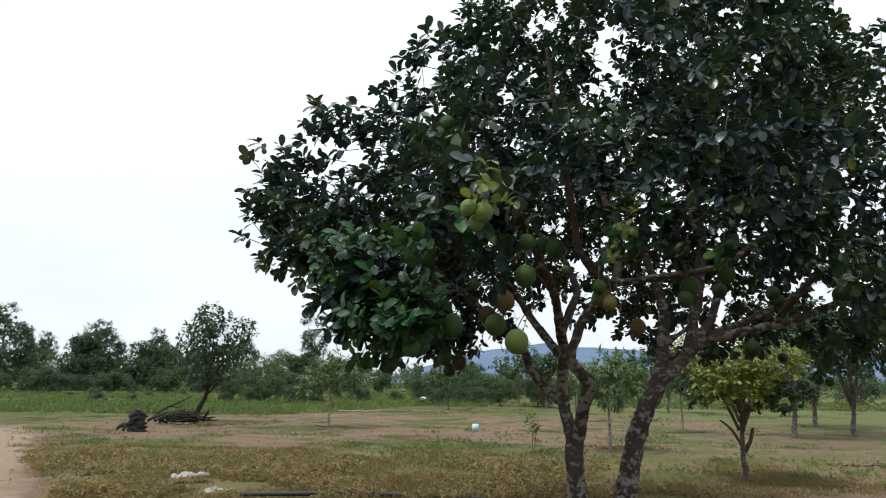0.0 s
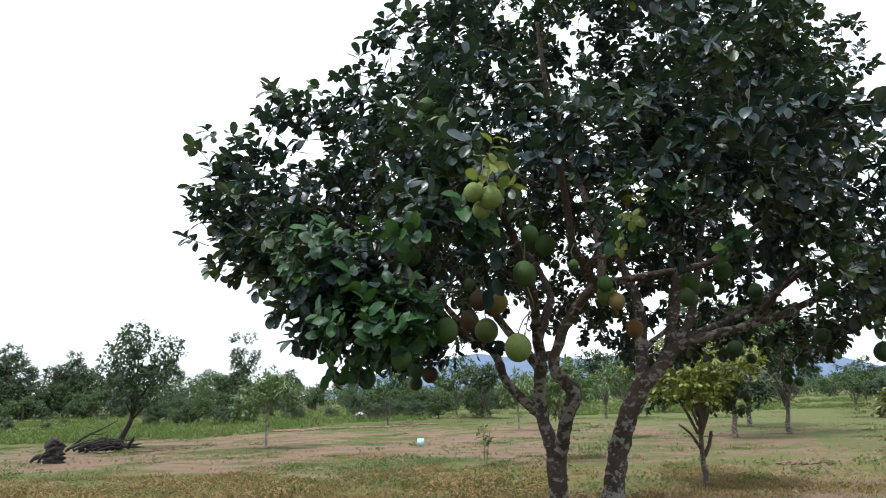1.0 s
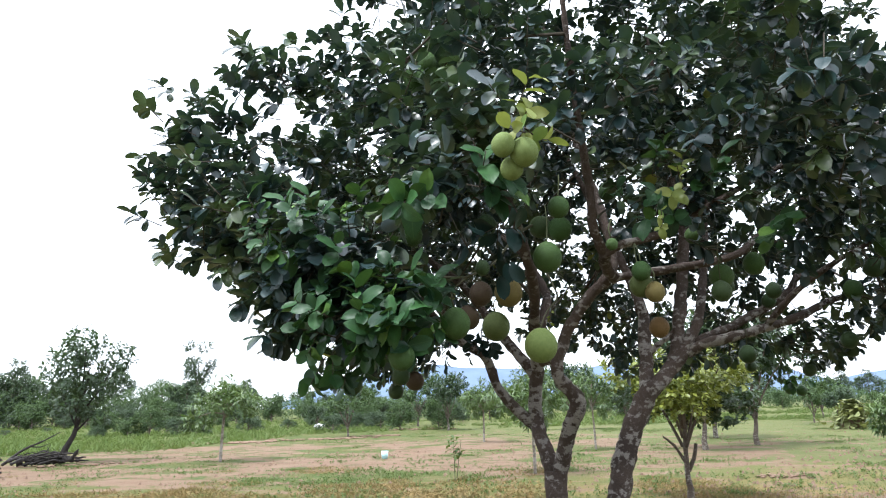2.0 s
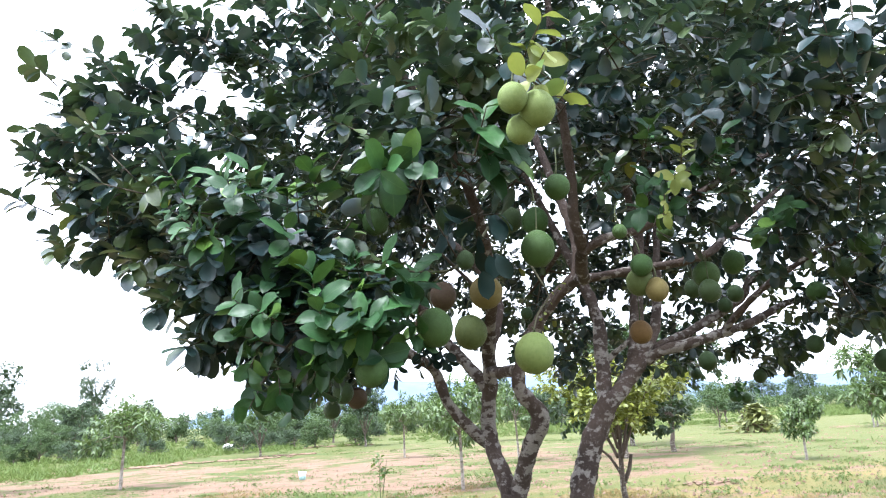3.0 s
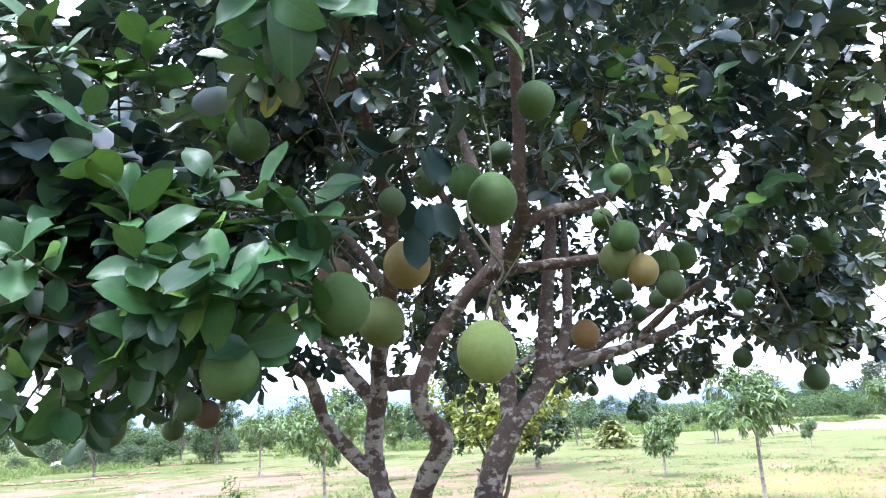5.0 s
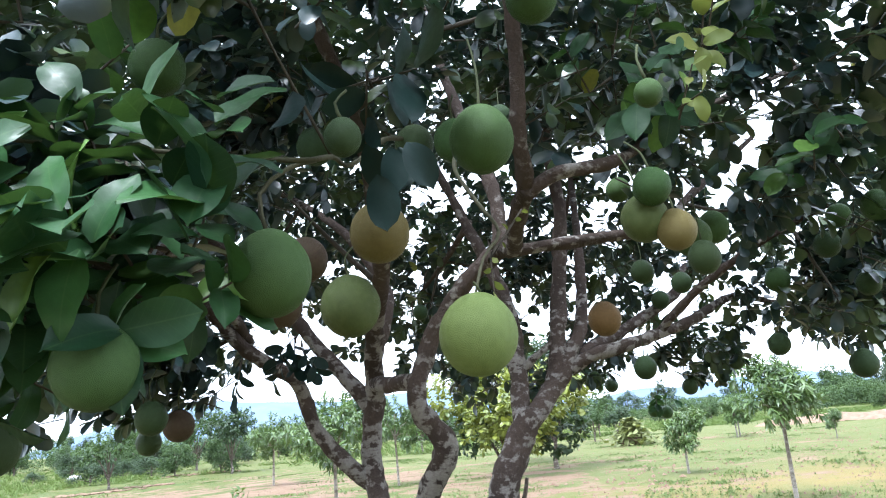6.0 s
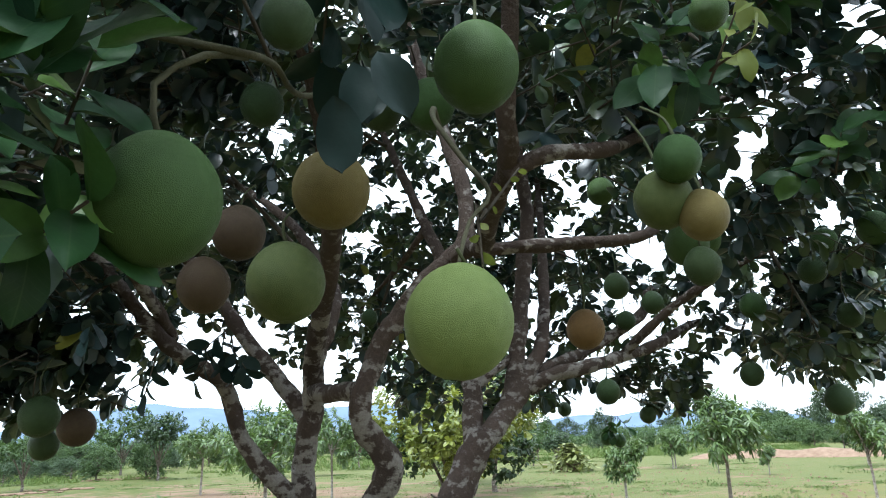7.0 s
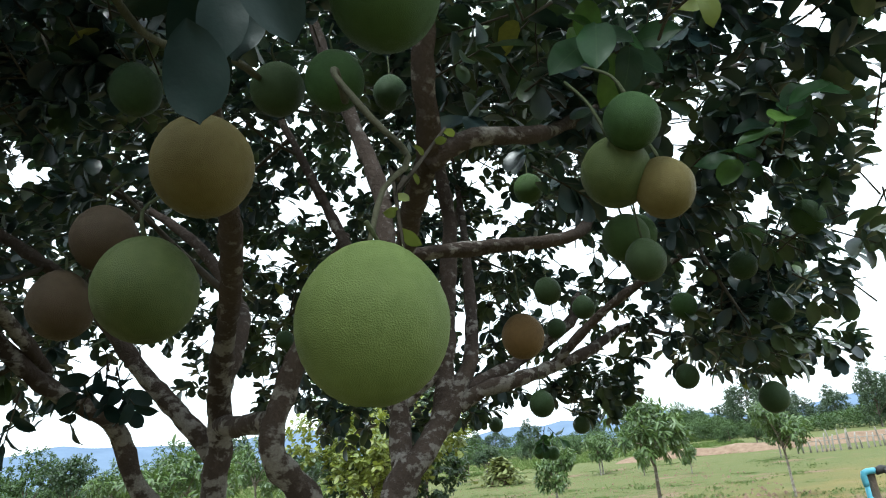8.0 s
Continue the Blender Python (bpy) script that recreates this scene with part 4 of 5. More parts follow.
def finish_tree(name, seed, trunk_pts, trunk_r, limbs, mat_bark, crown_me, label, category="tree", crown_label=""):
    root = empty(name)
    step = 0.12 if trunk_pts[-1][2] < 2.8 else 0.7
    part("trunk", limb(trunk_pts, trunk_r, 8, step, 0.12), mat_bark, root)
    for pts, r in limbs:
        part("limb", limb(pts, r, 5, step, 0.1), mat_bark, root)
    mesh_part("crown", crown_me, root, crown_label, "stuff")
    return tagged(root, label, category)


def mango(seed, height, spread, low):
    """A young mango: pale straight stem, whorls of long hanging leaves."""
    rng = np.random.default_rng(seed)
    top = height * 0.62
    bend = rng.uniform(-0.08, 0.08, 2)
    limbs, blobs = [], []
    for k in range(6):
        a = k * 1.05 + rng.uniform(-0.3, 0.3)
        r = spread * rng.uniform(0.45, 0.8)
        z = rng.uniform(low + 0.25 * (height - low), height * 0.93)
        e = (r * math.cos(a), r * math.sin(a), z)
        limbs.append(([(bend[0], bend[1], top * rng.uniform(0.75, 1.0)), (e[0] * 0.5, e[1] * 0.5, (top + z) / 2), e], [0.022, 0.016, 0.007]))
        blobs.append((*e, spread * 0.46))
    blobs.append((0, 0, height * 0.85, spread * 0.5))
    me = tree_crown(rng, blobs, 34, 0.10, 8, 0.155, M_MANGO, LONG, 0.38, (0.15, 0.3, 0.5))
    return finish_tree("mango_sapling", seed, [(0, 0, -0.1), (bend[0] * 0.4, bend[1] * 0.4, top * 0.5), (bend[0], bend[1], top), (0, 0, height * 0.8)], [0.042, 0.034, 0.028, 0.012], limbs, M_PALE_BARK, me,
                       "young mango tree with pale stem and long drooping leaves", "tree")


def citrus(seed, height, spread, low, material, label, size=0.10, bark=None, per=40, fork=0.55, stubs=()):
    """A young round-headed tree on two or three bent stems."""
    rng = np.random.default_rng(seed)
    limbs, blobs = [], []
    for k in range(7):
        a = k * 0.9 + rng.uniform(-0.3, 0.3)
        r = spread * rng.uniform(0.4, 0.78)
        z = rng.uniform(low + 0.2 * (height - low), height * 0.9)
        e = (r * math.cos(a), r * math.sin(a), z)
        z0 = low * (fork + 0.12 * (k % 3))
        limbs.append(([(0.03 * math.cos(a), 0.03 * math.sin(a), z0), (e[0] * 0.45, e[1] * 0.45, 0.5 * (z0 + z)), e], [0.03, 0.02, 0.008]))
        blobs.append((*e, spread * 0.45))
    blobs.append((0, 0, height * 0.82, spread * 0.55))
    limbs += list(stubs)
    me = tree_crown(rng, blobs, per, 0.14, 7, size, material)
    return finish_tree("young_citrus_tree", seed, [(0, 0, -0.1), (0.04, 0.02, 0.2), (0, 0, 0.45), (0.03, -0.02, low + 0.3)], [0.07, 0.055, 0.045, 0.025], limbs, bark or M_GREY_BARK, me, label, "tree")


def wild_tree(name, seed, height, spread, low, material, label, per=72, leaf=0.26, blobs_n=12):
    """A tall uneven tree or big bush of the wood's edge."""
    rng = np.random.default_rng(seed)
    limbs, blobs = [], []
    for k in range(blobs_n):
        a = k * 2.4 + rng.uniform(-0.4, 0.4)
        s = rng.uniform(0, 1)
        z = low + (height - low) * (0.12 + 0.8 * s)
        r = spread * (0.35 + 0.6 * math.sin(math.pi * min(0.95, 0.2 + 0.7 * s))) * rng.uniform(0.35, 0.9)
        e = (r * math.cos(a), r * math.sin(a), z)
        if k % 2 == 0:
            limbs.append(([(0, 0, z * 0.45), (e[0] * 0.5, e[1] * 0.5, z * 0.75), e], [0.09, 0.06, 0.02]))
        blobs.append((*e, spread * rng.uniform(0.22, 0.4)))
    me = tree_crown(rng, blobs, per, leaf * 1.6, 6, leaf, material, FAR)
    return finish_tree(name, seed, [(0, 0, -0.3), (0.1, 0, height * 0.3), (0, 0.1, height * 0.75)], [0.16, 0.12, 0.05], limbs, M_GREY_BARK, me, label, "tree")


def put(ob, x, y, scale=1.0, turn=0.0, tall=1.0):
    """Move the first of a kind, with its parts."""
    ob.matrix_basis = Matrix.Translation((x, y, 0)) @ Matrix.Rotation(turn, 4, "Z") @ Matrix.Diagonal((scale, scale, scale * tall, 1))
    return ob


def again(ob, x, y, scale=1.0, turn=0.0, tall=1.0):
    """One more of a kind, at its own place and size."""
    old = ob.matrix_basis.copy()
    ob.matrix_basis = Matrix.Identity(4)
    c = copy_thing(ob, Matrix.Translation((x, y, 0)) @ Matrix.Rotation(turn, 4, "Z") @ Matrix.Diagonal((scale, scale, scale * tall, 1)))
    ob.matrix_basis = old
    return c


m1 = mango(21, 2.35, 0.75, 1.15)
m2 = mango(22, 2.4, 0.84, 0.8)
m3 = mango(23, 1.75, 0.55, 0.6)
GROUP_M = "young mango trees of the orchard"
for ob in (m1, m2, m3):
    tagged(ob, group=GROUP_M)
put(m1, 9.9, 12.45, 0.94, 0.0, 1.03)
put(m2, 3.5, 17.5, 0.98)
put(m3, 12.93, 18.25, 0.85)
again(m1, 16.16, 13.77, 0.85, 1.0)
again(m2, 7.24, 24.4, 0.95, 4.0, 1.15)
again(m3, 26.54, 29.7, 1.05, 1.3)
again(m3, 27.55, 30.5, 1.0, 3.0)
again(m3, 24.7, 25.4, 0.6, 2.0)
again(m3, 24.82, 23.05, 0.6, 5.0)
again(m2, 4.6, 30.6, 1.05, 0.7)
again(m2, -4.71, 24.5, 1.2, 2.5, 0.9)
again(m3, 33.0, 24.0, 1.0, 0.4)

c1 = citrus(31, 2.65, 1.12, 1.42, M_CITRUS, "young citrus tree with yellow-green leaves on thin bent stems", 0.085, None, 110, 0.65,
            (([(0.02, 0, 0.5), (0.14, 0.02, 0.72), (0.20, 0.02, 0.98)], [0.04, 0.036, 0.026]), ([(0.0, 0, 0.62), (-0.16, 0.03, 0.95), (-0.34, 0.02, 1.12)], [0.03, 0.024, 0.016])))
c2 = citrus(32, 2.8, 1.12, 1.4, M_DEEP, "round young citrus tree with dark green leaves", 0.13, None, 50, 0.4)
c3 = citrus(33, 3.2, 1.5, 1.35, M_BUSH, "young citrus tree spreading on two bent stems", 0.13, None, 46, 0.3)
GROUP_C = "young citrus trees of the orchard"
for ob in (c1, c2, c3):
    tagged(ob, group=GROUP_C)
rng_c = np.random.default_rng(34)
mesh_part("lower_crown", tree_crown(rng_c, [(0.75, -0.1, 1.65, 0.42), (1.05, 0.15, 1.85, 0.40), (0.4, 0.5, 1.65, 0.45), (-0.5, 0.45, 1.75, 0.4)], 70, 0.12, 7, 0.085, M_DEEP), c1, "darker green leaves low in the crown", "stuff")
put(c1, 4.75, 12.57, 1.0, 0.0, 0.86)
put(c3, -1.17, 40.4)
put(c2, 4.85, 45.1, 1.2)
again(c2, 10.05, 22.4, 1.45, 2.0)
again(c2, 13.5, 28.4, 1.6, 1.0, 0.9)
again(c2, 12.6, 23.9, 1.5, 2.2)
again(c3, 3.85, 56.0, 1.4, 1.0)
again(c2, 11.3, 40.7, 1.3, 3.0)
again(c3, 25.4, 39.7, 0.8, 2.0)
again(c2, 23.8, 35.3, 0.65, 4.0)
again(c3, 12.0, 55.0, 1.3, 0.5)
again(c2, 17.0, 47.0, 1.0, 5.0)
again(c3, 31.0, 47.0, 1.0, 4.4)

# unseen trees behind the camera, added to block low sky light
for k in range(7):
    again(c3 if k % 3 == 0 else c2, -14 + 4.8 * k, -4.6 - 1.0 * (k % 2), 2.05, 0.9 * k)

# a lone leaning tree rising out of the burnt logs
rng_l = np.random.default_rng(51)
lone_blobs = [(0.5 + 1.25 * math.cos(k * 2.4) * (0.4 + 0.5 * (k % 3) / 2), 1.0 * math.sin(k * 2.4), 1.9 + 0.24 * k, 0.62) for k in range(11)]
lone = finish_tree("broadleaf_tree", 51, [(0, 0, -0.1), (0.1, 0, 0.5), (0.35, 0, 1.0), (0.5, 0, 1.6), (0.7, 0, 3.4)], [0.13, 0.11, 0.09, 0.07, 0.03],
                   [([(0.4, 0, 1.1 + 0.12 * k), (b[0] * 0.6 + 0.2, b[1] * 0.5, 0.6 * b[2] + 0.4), b[:3]], [0.04, 0.03, 0.012]) for k, b in enumerate(lone_blobs[::2])],
                   M_CHAR, tree_crown(rng_l, lone_blobs, 56, 0.2, 6, 0.18, M_DEEP, SMALL), "loose-crowned tree with dark leaning trunk among burnt logs", "tree")
put(lone, -10.0, 26.1, 0.88)

# wood's edge
w1 = wild_tree("broadleaf_tree", 41, 8.5, 3.2, 0.2, M_WOOD_FAR, "far broadleaf tree with uneven green crown", 66, 0.31, 16)
w2 = wild_tree("broadleaf_tree", 42, 6.0, 3.4, 0.3, M_BUSH, "low spreading tree at the edge of the wood", 66, 0.28, 14)
w3 = wild_tree("broadleaf_tree", 43, 12.0, 3.0, 5.5, M_WOOD_FAR, "tall far tree with an open layered crown", 56, 0.27, 11)
w4 = wild_tree("broadleaf_tree", 44, 4.2, 3.6, 0.0, M_DEEP, "dark dense bush at the edge of the field", 62, 0.25, 12)
GROUP_W = "trees at the wood's edge"
for ob in (w1, w2, w3, w4):
    tagged(ob, group=GROUP_W)
put(w3, -25.6, 112.7)
put(w1, -52, 92)
put(w2, -45, 96)
put(w4, -38, 94)
edge = random.Random(77)


def wood_edge(n, ax, ay, bx, by, depth, low=0.8, high=1.25, kinds=(w1, w2, w4, w2)):
    for i in range(n):
        s = (i + edge.uniform(0.1, 0.9)) / n
        x, y = ax + (bx - ax) * s, ay + (by - ay) * s
        far = edge.uniform(0, depth)
        d = math.hypot(x, y)
        again(kinds[edge.randrange(len(kinds))], x + x / d * far, y + y / d * far, edge.uniform(low, high), edge.uniform(0, 6.28), edge.uniform(0.8, 1.15))


wood_edge(30, -78, 80, -18, 112, 25, 0.6, 1.05, (w1, w2, w1, w4, w2))
wood_edge(21, -20, 118, 55, 128, 30, 0.6, 0.95)
wood_edge(22, 50, 125, 110, 70, 30, 0.6, 0.95)
wood_edge(20, 92, 78, 100, 28, 25, 0.5, 0.8)
wood_edge(14, -12, 80, 40, 90, 15, 0.35, 0.6, (w4, w2))
wood_edge(10, 45, 75, 62, 40, 12, 0.3, 0.55, (w4, w2))
for k in range(30):
    x, y = edge.uniform(-19, 9), edge.uniform(47, 68)
    again(w4 if k % 3 else w2, x, y, edge.uniform(0.16, 0.34), edge.uniform(0, 6.28), edge.uniform(0.7, 1.1))
for x, y, s, tall in ((-58, 84, 1.1, 1.1), (-49, 90, 1.05, 1.0), (-43, 93, 0.95, 1.0), (-24, 100, 0.8, 0.9), (88, 60, 0.9, 1.1), (84, 42, 0.7, 1.2)):
    again(w1, x, y, s, x, tall)
for k in range(26):
    s_k = (k + edge.uniform(0.2, 0.8)) / 26
    again(w4 if k % 3 else w2, -66 + 52 * s_k, 70 + 20 * s_k + edge.uniform(-3, 3), edge.uniform(0.34, 0.62), edge.uniform(0, 6.28), edge.uniform(0.7, 1.0))
for k in range(12):
    again(w4, edge.uniform(-38, -12), edge.uniform(46, 72), edge.uniform(0.10, 0.2), edge.uniform(0, 6.28), edge.uniform(0.7, 1.0))
for k in range(20):
    again(w4 if k % 3 else w2, edge.uniform(-6, 34), edge.uniform(60, 84), edge.uniform(0.34, 0.58), edge.uniform(0, 6.28), edge.uniform(0.7, 1.0))
again(w3, 95, 62, 0.7, 1.0)
again(w3, 88, 40, 0.65, 2.0)


def undergrowth(lines, count, seed):
    """Low thicket under the wood's edge, too far off to tell one bush from another."""
    rng = np.random.default_rng(seed)
    spots = []
    for ax, ay, bx, by, deep, tall in lines:
        s = rng.uniform(0, 1, count)
        x, y = ax + (bx - ax) * s, ay + (by - ay) * s
        far = 1 + deep * rng.uniform(0, 1, count) / np.hypot(x, y)
        hump = np.array([1 + 0.7 * noise.noise(Vector((px * 0.12, py * 0.12, seed))) for px, py in zip(x, y)])
        spots.append(np.stack((x * far, y * far, rng.uniform(0, 1, count) ** 0.8 * tall * hump), axis=1))
    c = np.concatenate(spots)
    ways = unit(rng.normal(size=c.shape) + np.array((0, -0.3, 0.5)))
    at, way, up, ln = sprig_leaves(rng, c, ways, np.full(len(c), 0.4), 5, 0.26, 1.0, 0.2)
    return foliage_mesh("undergrowth", at, way, up, ln, M_BUSH, FAR)


tagged(new("undergrowth", undergrowth(((-80, 72, -18, 100, 9, 3.8), (-20, 104, 55, 116, 9, 2.8), (50, 112, 98, 66, 9, 2.4), (86, 72, 94, 26, 9, 2.2)), 6000, 6)), "tangled green thicket along the wood's edge", "thicket", kind="stuff")


# ---- grass ----
def blades(name, spots, count, height, lean, material, width=0.008):
    rng = np.random.default_rng(len(spots))
    n = len(spots)
    at = np.repeat(spots, count, axis=0) + np.concatenate((rng.normal(size=(n * count, 2)) * 0.10, np.zeros((n * count, 1))), axis=1)
    tall = np.repeat(rng.uniform(0.5, 1.3, n), count) * height * rng.uniform(0.6, 1.2, n * count)
    a = rng.uniform(0, 2 * np.pi, n * count)
    tilt = np.abs(rng.normal(size=n * count)) * lean
    way = np.stack((np.cos(a) * tilt, np.sin(a) * tilt, np.ones(n * count)), axis=1)
    up = np.stack((-np.cos(a), -np.sin(a), tilt), axis=1) + rng.normal(size=(n * count, 3)) * 0.1
    w = width / height
    return foliage_mesh(name, at, way, up, tall, material, ((0.4, w, 1.0),), (0.15, 0.45), 0.2)


def grass_spots(n, y0, y1, seed, want):
    rng = np.random.default_rng(seed)
    got = []
    while len(got) < n:
        s = rng.uniform()
        y = y0 * (y1 / y0) ** s
        x = rng.uniform(-0.75, 1.35) * y + 2
        if y < 9.3 or not want(x, y) or math.hypot(x + 4.15, y - 11.3) < 0.35 or math.hypot(x + 3.25, y - 10.0) < 0.25:
            continue
        got.append((x, y, -0.03))
    return np.array(got)


def patchy(x, y, k, seed):
    return noise.noise(Vector((x * k, y * k, seed))) + 0.5 * noise.noise(Vector((x * k * 3.1, y * k * 3.1, seed)))


tagged(new("grass", blades("grass", grass_spots(9000, 9.8, 60, 1, lambda x, y: (y > 13 or x > 1) and patchy(x, y, 0.2, 7) > 0.02 or (x < 4 and y > 32)), 12, 0.042, 1.2, M_GRASS, 0.005)), "short green grass in uneven tufts", "grass", kind="stuff")
tagged(new("dry_grass", blades("dry_grass", grass_spots(15000, 9.5, 22, 2, lambda x, y: patchy(x, y, 0.45, 2) > -0.3 + 0.07 * max(0, y - 10.5 + 0.8 * max(0, x - 1))), 10, 0.06, 1.6, M_STRAW, 0.005)), "straw-coloured dry grass at the field's edge", "grass", kind="stuff")
tagged(new("grass", blades("grass", grass_spots(14000, 32, 100, 4, lambda x, y: patchy(x, y, 0.07, 1) > -0.3 and (y > 46 or x < -3 - (46 - y) * 0.4)), 9, 0.3, 1.1, M_LUSH, 0.017)), "tall lush green grass towards the wood's edge", "grass", kind="stuff")
tagged(new("grass", blades("grass", grass_spots(2400, 9.6, 17, 9, lambda x, y: patchy(x, y, 0.6, 11) > 0.05 and x < 2.0), 16, 0.11, 1.3, M_STRAW, 0.005)), "tall tufts of half-dry grass at the field's edge", "grass", kind="stuff")


def shade_spots(count, seed):
    """Grass round the camera's way and under the big tree, off the sandy track."""
    rng = np.random.default_rng(seed)
    got = []
    while len(got) < count:
        x, y = rng.uniform(-9, 12), rng.uniform(-5, 9.5)
        if abs(x + 7.1 + 0.614 * (y - 10.1)) > 1.6 and patchy(x, y, 0.35, 5) > -0.15 and min(math.hypot(x - 1.27, y - 7.42), math.hypot(x - 1.55, y - 7.4)) > 0.3:
            got.append((x, y, -0.03))
    return np.array(got)


tagged(new("grass", blades("grass", shade_spots(5200, 21), 10, 0.05, 1.3, M_GRASS, 0.005)), "thin short grass in front of and under the tree", "grass", kind="stuff")


def mound_spots(count, y0, y1, seed, limit=1e9):
    """Low cushions of green growth with ragged rims, scattered over the field."""
    rng = np.random.default_rng(seed)
    out = []
    for _ in range(count):
        y = y0 * (y1 / y0) ** rng.uniform()
        x = rng.uniform(-0.7, 1.3) * y + 2
        r = rng.uniform(0.35, 1.0) * (0.7 + y / 40)
        if x > limit:
            continue
        k = int(46 * r)
        a, d = rng.uniform(0, 6.28, k), r * np.abs(rng.normal(size=k)) * 0.6
        out.append(np.stack((x + 1.3 * d * np.cos(a), y + 1.3 * d * np.sin(a), np.full(k, -0.02)), axis=1))
    return np.concatenate(out)


def weed_mesh(name, spots, material, size, tall, seed):
    """Small broad leaves close over the ground, a few to each spot."""
    rng = np.random.default_rng(seed)
    n = len(spots)
    roots = spots + np.stack((np.zeros(n), np.zeros(n), rng.uniform(0.0, 1.0, n) ** 2 * tall), axis=1)
    at, way, up, ln = sprig_leaves(rng, roots, unit(rng.normal(size=(n, 3)) * 0.5 + np.array((0, 0, 1))), np.full(n, 0.05), 7, size, 1.0, 0.1)
    return foliage_mesh(name, at, way, up, ln, material, FAR)


tagged(new("grass", blades("grass", np.concatenate((mound_spots(110, 12, 58, 12), mound_spots(60, 11.5, 26, 13, 2.5))), 18, 0.055, 1.5, M_GRASS, 0.009)), "low cushions of dense green weeds in the field", "grass", kind="stuff")
tagged(new("ground_weeds", weed_mesh("ground_weeds", np.concatenate((mound_spots(110, 12, 52, 14), mound_spots(70, 11.5, 24, 16, 2.5))), M_GRASS, 0.045, 0.07, 15)), "low leafy green weeds in patches over the field", "weeds", kind="stuff")
tagged(new("ground_weeds", weed_mesh("ground_weeds", grass_spots(5200, 9.6, 15, 19, lambda x, y: patchy(x, y, 0.5, 23) > 0.0 and x < 3.5), M_STRAW, 0.05, 0.16, 17)), "small half-dry weeds mixed into the foreground grass", "weeds", kind="stuff")


# ---- things on the ground ----
def lumpy(bm, middle, size, seed, rough=0.25, cuts=3):
    """A rough rounded lump."""
    got = bmesh.ops.create_icosphere(bm, subdivisions=cuts, radius=1.0)["verts"]
    for v in got:
        k = 1 + rough * noise.noise(v.co * 1.6 + Vector((seed, 0, 0))) + rough * 0.5 * noise.noise(v.co * 4 + Vector((0, seed, 0)))
        v.co = Vector((v.co.x * size[0] * k, v.co.y * size[1] * k, v.co.z * size[2] * k)) + Vector(middle)


def build_stump():
    ob = empty("tree_stump", -10.1, 21.8, 0)
    ob.scale = (0.6, 0.6, 0.68)
    part("stub", limb([(0, 0, -0.1), (0.03, 0, 0.4), (0.02, 0, 0.75), (0.08, 0, 0.92)], [0.40, 0.36, 0.30, 0.16], 16, 0.06, 0.8), M_CHAR, ob)
    part("root", limb([(-0.2, 0, 0.15), (-0.7, -0.1, 0.22), (-1.0, -0.1, 0.02)], [0.14, 0.1, 0.05], 8, 0.1, 0.3), M_CHAR, ob)
    part("root", limb([(-0.1, 0, 0.5), (-0.4, -0.15, 0.3), (-0.6, -0.2, 0.0)], [0.1, 0.07, 0.05], 8, 0.1, 0.3), M_CHAR, ob)
    return tagged(ob, "burnt black tree stump standing in dry grass", "stump")


def build_logs():
    rng = random.Random(31)
    for k in range(24):
        length = rng.uniform(0.3, 0.8)
        a = rng.uniform(-0.9, 0.9)
        dx, dy = length * math.cos(a), length * math.sin(a) * 0.7
        z = 0.04 + 0.014 * k
        rise = rng.uniform(-0.04, 0.1) + (0.3 if k in (9, 13, 19) else 0)
        r = rng.uniform(0.03, 0.075) if k < 12 else rng.uniform(0.014, 0.034)
        kink = rng.uniform(-0.12, 0.12)
        x, y = -10.2 + rng.uniform(-0.8, 0.6), 25.6 + rng.uniform(-0.3, 0.3)
        ob = empty("fallen_branch", x, y, 0)
        part("bark", limb([(-dx, -dy, z - 0.03), (-dx * 0.45, -dy * 0.3 + kink, z + 0.06), (0, kink * 0.6, z + 0.01), (dx * 0.5, dy * 0.4 - kink, z + 0.03), (dx, dy, z + rise)], [r * 0.55, r, r * 0.8, r * 0.95, r * 0.35], 8, 0.04, 0.9), M_CHAR, ob)
        part("stub", limb([(0, 0, z), (0.14 * math.cos(k), 0.05, z + 0.18)], [r * 0.45, r * 0.15], 6, 0.05, 0.5), M_CHAR, ob)
        tagged(ob, "charred black branch in a heap on bare earth", "branch", "burnt branches")
    ob = empty("fallen_branch", -11.2, 25.5, 0)
    part("bark", limb([(-0.3, 0, 0.05), (0.3, 0, 0.5), (0.8, 0, 0.72), (1.3, 0.1, 1.0)], [0.045, 0.035, 0.025, 0.012], 8, 0.08, 0.3), M_CHAR, ob)
    part("stub", limb([(0.5, 0, 0.58), (0.75, 0.1, 0.56), (1.0, 0.1, 0.66)], [0.022, 0.015, 0.008], 6, 0.06, 0.3), M_CHAR, ob)
    tagged(ob, "thin slanting charred branch leaning on the burnt heap", "branch", "burnt branches")


